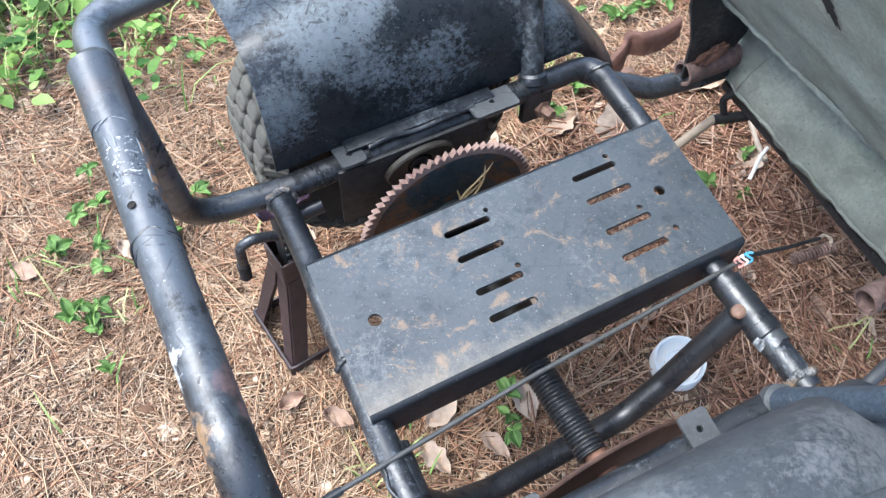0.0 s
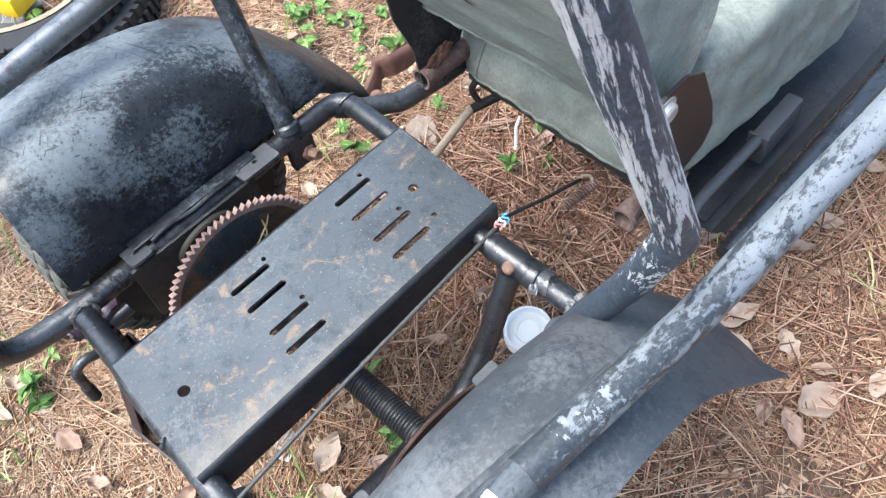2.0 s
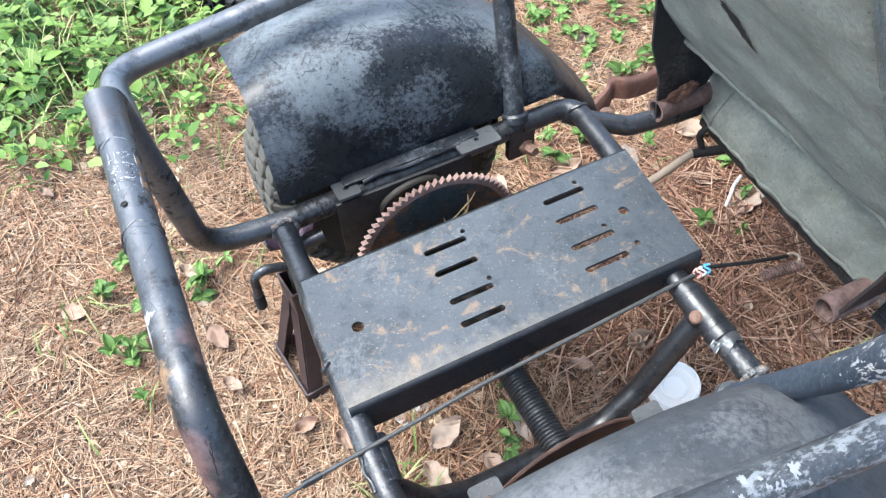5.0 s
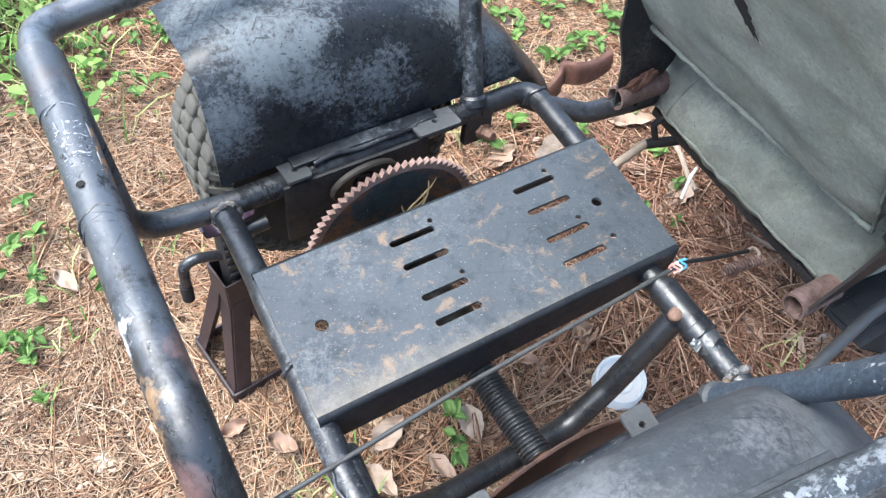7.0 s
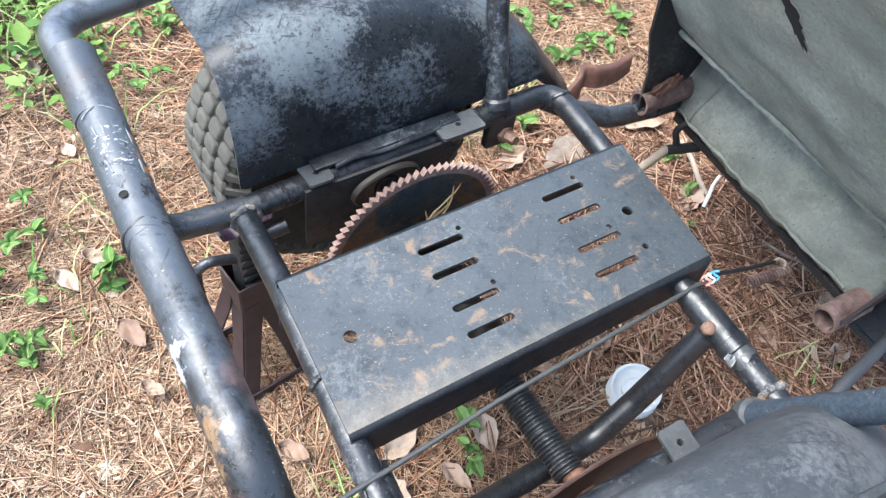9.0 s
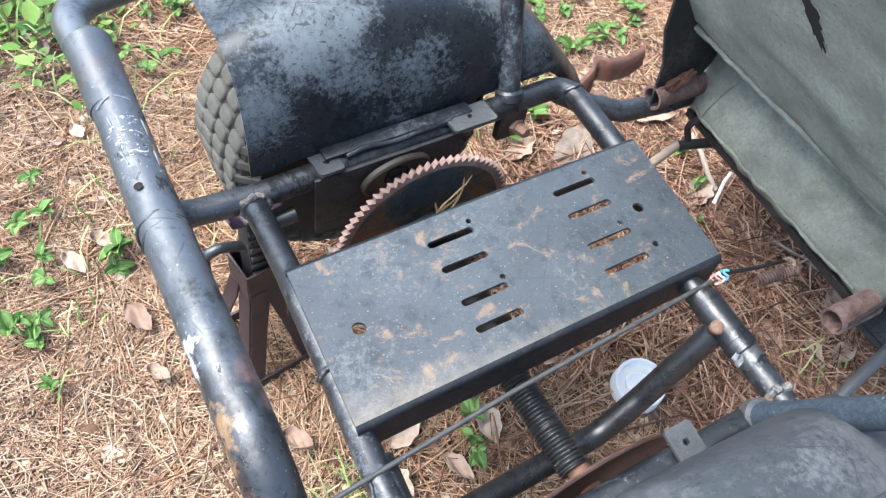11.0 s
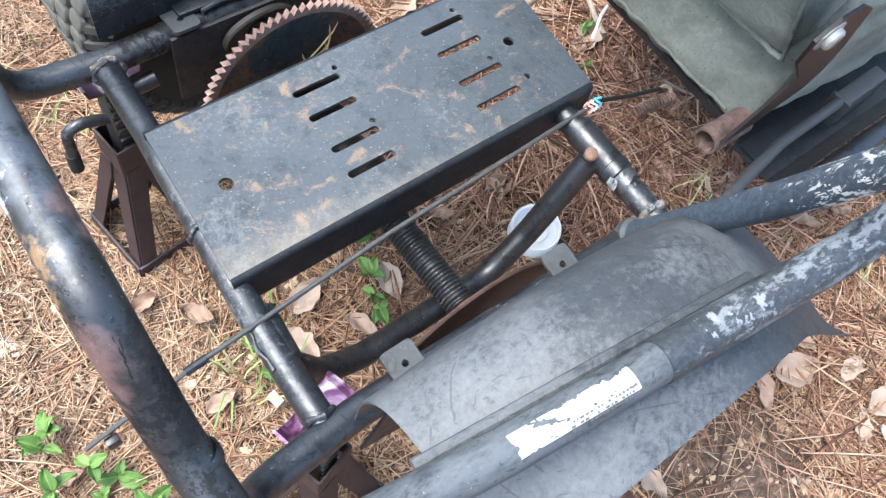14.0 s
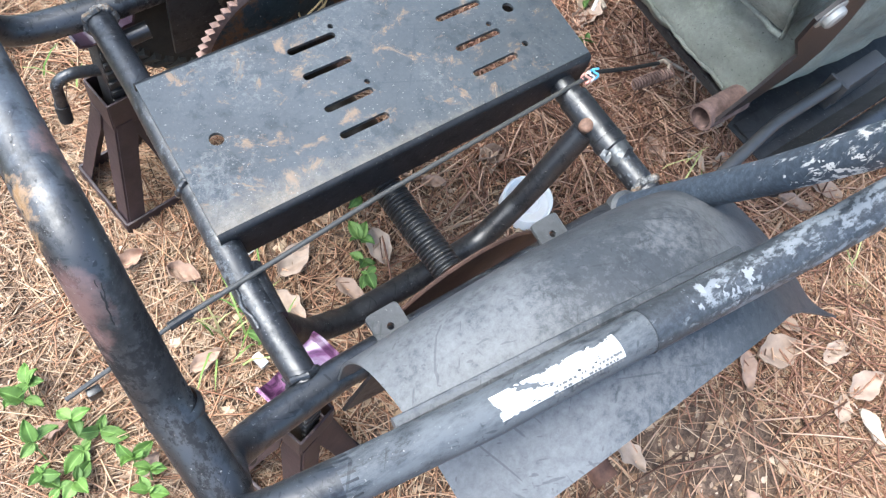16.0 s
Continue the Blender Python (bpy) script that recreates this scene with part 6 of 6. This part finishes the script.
# slab of bark behind the mount plate
rg = random.Random(31)
edge_ = [(0.072 * math.cos(a) * (1 + 0.16 * math.sin(3 * a + 1)) + rg.uniform(-0.004, 0.004), 0.042 * math.sin(a) * (1 + 0.2 * math.cos(2 * a)) + rg.uniform(-0.004, 0.004)) for a in [2 * math.pi * q / 30 for q in range(30)]]
bm = bmesh.new()
for top in (0, 1):
    ring = [[bm.verts.new((x * f, y * f, 0.004 + (0.006 if top else 0.0) + 0.004 * noise.noise(Vector((x * f * 30, y * f * 60, 2.0))) - 0.5 * (x * f) ** 2)) for x, y in edge_] for f in (0.15, 0.45, 0.75, 1.0)]
    for ra, rb in zip(ring, ring[1:]):
        for q in range(30):
            bm.faces.new((ra[q], ra[(q + 1) % 30], rb[(q + 1) % 30], rb[q]))
    bm.faces.new(ring[0])
    last = ring[-1] if not top else [bm.faces.new((last[q], last[(q + 1) % 30], ring[-1][(q + 1) % 30], ring[-1][q])) for q in range(30)]
bark = tagged(part("bark_slab", bm, M_BARK, None), "weathered grey-brown slab of bark on the litter", "bark")
bark.matrix_basis = pose(0.542, 0.418, float(lie(0.542, 0.418)) + 0.006, 3, -4, 38)


# green weeds
def weed_leaf_data(length, width, seed):
    rg = random.Random(seed)
    rows = []
    for i in range(15):
        t = i / 14
        w = width * 0.5 * (math.sin(math.pi * min(1, t * 0.95 + 0.04) ** 0.72) ** 0.85)
        w *= (1.0 if i % 2 else 0.88) * rg.uniform(0.95, 1.05)
        twist = 0.12 * math.sin(3 * t + seed)
        rows.append([Vector((length * t + 0.06 * length * abs(q), q * w, 0.26 * width * abs(q) ** 1.4 + 0.16 * length * math.sin(2.6 * t) - 0.1 * length * t * t + twist * q * w + 0.02 * width * math.sin(t * 40) * abs(q))) for q in (-1, -0.66, -0.33, 0, 0.33, 0.66, 1)])
    bm = solid(rows, 0.0004)
    bmesh.ops.recalc_face_normals(bm, faces=bm.faces)
    me = bpy.data.meshes.new("leaf")
    bm.to_mesh(me)
    bm.free()
    me.polygons.foreach_set("use_smooth", [True] * len(me.polygons))
    me.materials.append(M_WEED)
    return me


WL = [weed_leaf_data(0.025, 0.0185, 1), weed_leaf_data(0.017, 0.0125, 2), weed_leaf_data(0.03, 0.021, 3), weed_leaf_data(0.021, 0.017, 4)]


def weed(x, y, nleaf, spread, seed, trail=None):
    rg = random.Random(seed)
    e = empty("weed", (x, y, float(lie(x, y))), "small creeping weed with fresh green oval leaves", "weed", "weeds in the litter")
    nodes = []
    for k in range(max(1, nleaf // 4)):
        a = trail if trail is not None else rg.uniform(0, 6.28)
        d = spread * (k / max(1, nleaf // 4 - 1) - 0.5) * 2 if trail is not None else rg.uniform(0, spread)
        nodes.append(Vector((math.cos(a) * d + rg.uniform(-0.012, 0.012), math.sin(a) * d + rg.uniform(-0.012, 0.012), rg.uniform(0.012, 0.04))))
    for p in nodes:
        bm = bmesh.new()
        b0 = Vector((p.x * 0.6, p.y * 0.6, 0.0))
        sweep(bm, [b0, b0.lerp(p, 0.5) + Vector((0, 0, 0.006)), p], 0.0011, 6)
        part("stem", bm, M_STEM, e)
    for k in range(nleaf):
        p = nodes[k % len(nodes)]
        ob = new("leaf", WL[rg.randrange(4)])
        ob.parent = e
        ob.matrix_basis = Matrix.Translation(p) @ pose(0, 0, 0, rg.uniform(-32, 32), rg.uniform(-34, 26), (k // len(nodes)) * 97 + rg.uniform(-45, 45)) @ Matrix.Scale(rg.uniform(0.55, 1.15), 4)
    return e


for k, (wx, wy, nl, sp, tr) in enumerate([(-0.402, 0.47, 9, 0.03, None), (-0.38, 0.54, 12, 0.05, 1.3), (-0.25, 0.555, 11, 0.03, None), (-0.21, 0.61, 8, 0.04, None), (0.1, 0.05, 16, 0.06, 1.1),
                                          (-0.386, 0.08, 12, 0.04, None), (-0.34, 0.0, 14, 0.04, None), (-0.39, -0.03, 16, 0.05, None), (-0.31, -0.1, 14, 0.04, None), (-0.115, -0.05, 8, 0.05, 1.2),
                                          (0.695, 0.946, 14, 0.05, None), (0.73, 0.76, 10, 0.05, None), (0.86, 0.91, 16, 0.07, None), (0.494, 0.576, 9, 0.03, None), (-0.01, 1.09, 20, 0.07, None),
                                          (0.62, 0.68, 10, 0.05, None), (-0.42, 0.36, 4, 0.02, None), (0.59, 0.22, 6, 0.03, None), (0.66, 0.18, 5, 0.02, None), (-0.36, 0.7, 14, 0.06, None),
                                          (0.8, 1.05, 18, 0.08, None), (0.95, 0.75, 12, 0.05, None), (-0.44, 0.62, 10, 0.04, None),
                                          (0.71, 0.86, 16, 0.06, None), (0.79, 0.82, 18, 0.07, None), (0.76, 0.94, 16, 0.06, None), (0.9, 0.83, 16, 0.06, None), (0.6, 0.44, 7, 0.03, None), (0.47, 0.5, 6, 0.02, None),
                                          (0.73, 0.26, 7, 0.03, None), (-0.263, 0.56, 8, 0.03, None), (-0.41, 0.455, 8, 0.03, None), (-0.08, 0.93, 16, 0.06, None), (0.06, 1.07, 18, 0.07, None),
                                          (0.715, 0.705, 15, 0.05, None), (0.851, 0.673, 18, 0.06, None), (0.802, 0.454, 5, 0.02, None), (0.542, 0.542, 8, 0.03, None), (0.739, 0.332, 7, 0.03, None),
                                          (0.454, 0.506, 7, 0.02, None), (0.67, 0.93, 18, 0.06, None), (0.62, 0.84, 12, 0.05, None), (0.83, 0.865, 16, 0.06, None), (0.92, 0.7, 14, 0.05, None)]):
    weed(wx, wy, nl, sp, 40 + k, tr)

# twigs and straws
for k, (a, c, r, mat) in enumerate([((0.79, 0.36, 0.03), (0.74, 0.228, 0.028), 0.005, M_TWIG), ((0.7, 0.24, 0.01), (0.84, -0.05, 0.013), 0.004, M_TWIG)]):
    a, c = Vector(a), Vector(c)
    bm = bmesh.new()
    sweep(bm, [a, a.lerp(c, 0.4) + Vector((0.004, 0.006, 0.003)), a.lerp(c, 0.75) + Vector((-0.004, 0.0, 0.002)), c], r, 8)
    tagged(part("twig", bm, mat, None), "dry bare twig on the pine litter", "twig", "twigs")
bm = bmesh.new()
for k in range(5):
    g = random.Random(20 + k)
    b0 = Vector((0.06 + g.uniform(-0.008, 0.02), 0.194, 0.335))
    pts = [b0]
    for q in range(1, 9):
        pts.append(b0 + Vector((0.005 * q + 0.012 * math.sin(q * (0.5 + 0.12 * k) + k), -0.002 + 0.001 * q, 0.0105 * q - 0.0009 * q * q * (k % 3) * 0.5)))
    sweep(bm, pts, 0.0014, 6)
tagged(part("straw_wisp", bm, M_STRAW, None), "wisp of dry straw caught against the sprocket", "straw", kind="stuff")

# ---------------------------------------------------------------- second wheel behind: spoked wheel of another machine
mini = empty("spoked_wheel", (0.25, 1.45, 0.0), "old spoked wheel lying flat, cream rim, black block-tread tyre", "wheel")
WC, WA = Vector((0.0, 0.0, 0.135)), Vector((0.03, -0.08, 1.0)).normalized()
bm = bmesh.new()
disc_ring(bm, WC, WA, [(0.195, -0.025), (0.21, -0.036), (0.235, -0.04), (0.262, -0.034), (0.27, -0.018), (0.27, 0.018), (0.262, 0.034), (0.235, 0.04), (0.21, 0.036), (0.195, 0.025)], 64)
mt = part("tyre", bm, M_RUBBER_BLK, mini, "black block-tread tyre")
u = WA.orthogonal().normalized()
v = WA.cross(u)
bm = bmesh.new()
for k in range(54):
    for off in (-0.024, 0.0, 0.024):
        a = 2 * math.pi * (k + (0.5 if off == 0 else 0)) / 54
        d = u * math.cos(a) + v * math.sin(a)
        tng = WA.cross(d)
        res = bmesh.ops.create_cube(bm, size=1.0)
        mtx = Matrix((( *d, 0), (*tng, 0), (*WA, 0), (0, 0, 0, 1))).transposed()
        mtx = Matrix.Translation(WC + d * (0.27 if off == 0 else 0.264) + WA * off) @ mtx
        bmesh.ops.transform(bm, matrix=mtx @ Matrix.Diagonal((0.016, 0.014, 0.024, 1)), verts=res["verts"])
part("tread", bm, M_RUBBER_BLK, mt, smooth=False)
bm = bmesh.new()
disc_ring(bm, WC, WA, [(0.2, -0.03), (0.188, -0.03), (0.178, -0.015), (0.178, 0.015), (0.188, 0.034), (0.203, 0.034)], 64)
part("rim", bm, M_RIMCREAM, mini, "cream-painted rim with rust stains")
bm = bmesh.new()
disc_ring(bm, WC, WA, [(0.0001, -0.04), (0.03, -0.04), (0.045, -0.02), (0.045, 0.02), (0.03, 0.04), (0.0001, 0.04)], 32)
part("hub", bm, M_ZINC, mini)
for k in range(20):
    a = 2 * math.pi * k / 20
    d = u * math.cos(a) + v * math.sin(a)
    bm = bmesh.new()
    sweep(bm, [WC + d * 0.04 + WA * (0.02 if k % 2 else -0.02), WC + d * 0.18], 0.0018, 6)
    part("spoke", bm, M_ZINC, mini)
bm = bmesh.new()
box(bm, -0.03, -0.1, 0.165, 0.075, 0.055, 0.05, Matrix.Rotation(radians(25), 4, "Z"), bev=0.012)
part("yellow_cover", bm, M_YELLOW, mini, "bright yellow plastic cover")
cloth_rows = [[Vector((-0.13 + 0.15 * u, -0.1 + 0.12 * v, 0.115 + 0.03 * noise.noise(Vector((u * 5, v * 5, 2.0))) + 0.012 * math.sin(9 * u + 5 * v))) for u in np.linspace(0, 1, 24)] for v in np.linspace(0, 1, 20)]
cloth = part("cloth", solid(cloth_rows, 0.003), plain("grey_cloth", (0.17, 0.165, 0.155), 0.85, 0.4), None)
cloth.location = (0.25, 1.45, 0.0)
tagged(cloth, "crumpled off-white cloth lying in the wheel", "cloth")
low = empty("tyre", (0.25, 1.44, 0.0), "black block-tread tyre lying flat under a wheel", "tyre")
bm = bmesh.new()
disc_ring(bm, (0, 0, 0.052), (0, 0, 1), [(0.19, -0.03), (0.21, -0.044), (0.245, -0.05), (0.282, -0.04), (0.292, -0.015), (0.292, 0.015), (0.282, 0.04), (0.245, 0.05), (0.21, 0.044), (0.19, 0.03), (0.185, 0.0), (0.19, -0.03)], 72)
part("carcass", bm, M_RUBBER_BLK, low)
bm = bmesh.new()
for k in range(60):
    for off, zz in ((0, 0.0), (0.5, 0.028), (0.5, -0.028)):
        a = 2 * math.pi * (k + off) / 60
        mtx = Matrix.Translation((0, 0, 0.052)) @ Matrix.Rotation(a, 4, "Z") @ Matrix.Translation((0.292 if zz == 0 else 0.288, 0, zz))
        res = bmesh.ops.create_cube(bm, size=1.0)
        bmesh.ops.transform(bm, matrix=mtx @ Matrix.Diagonal((0.018, 0.017, 0.025, 1)), verts=res["verts"])
part("tread", bm, M_RUBBER_BLK, low, smooth=False)
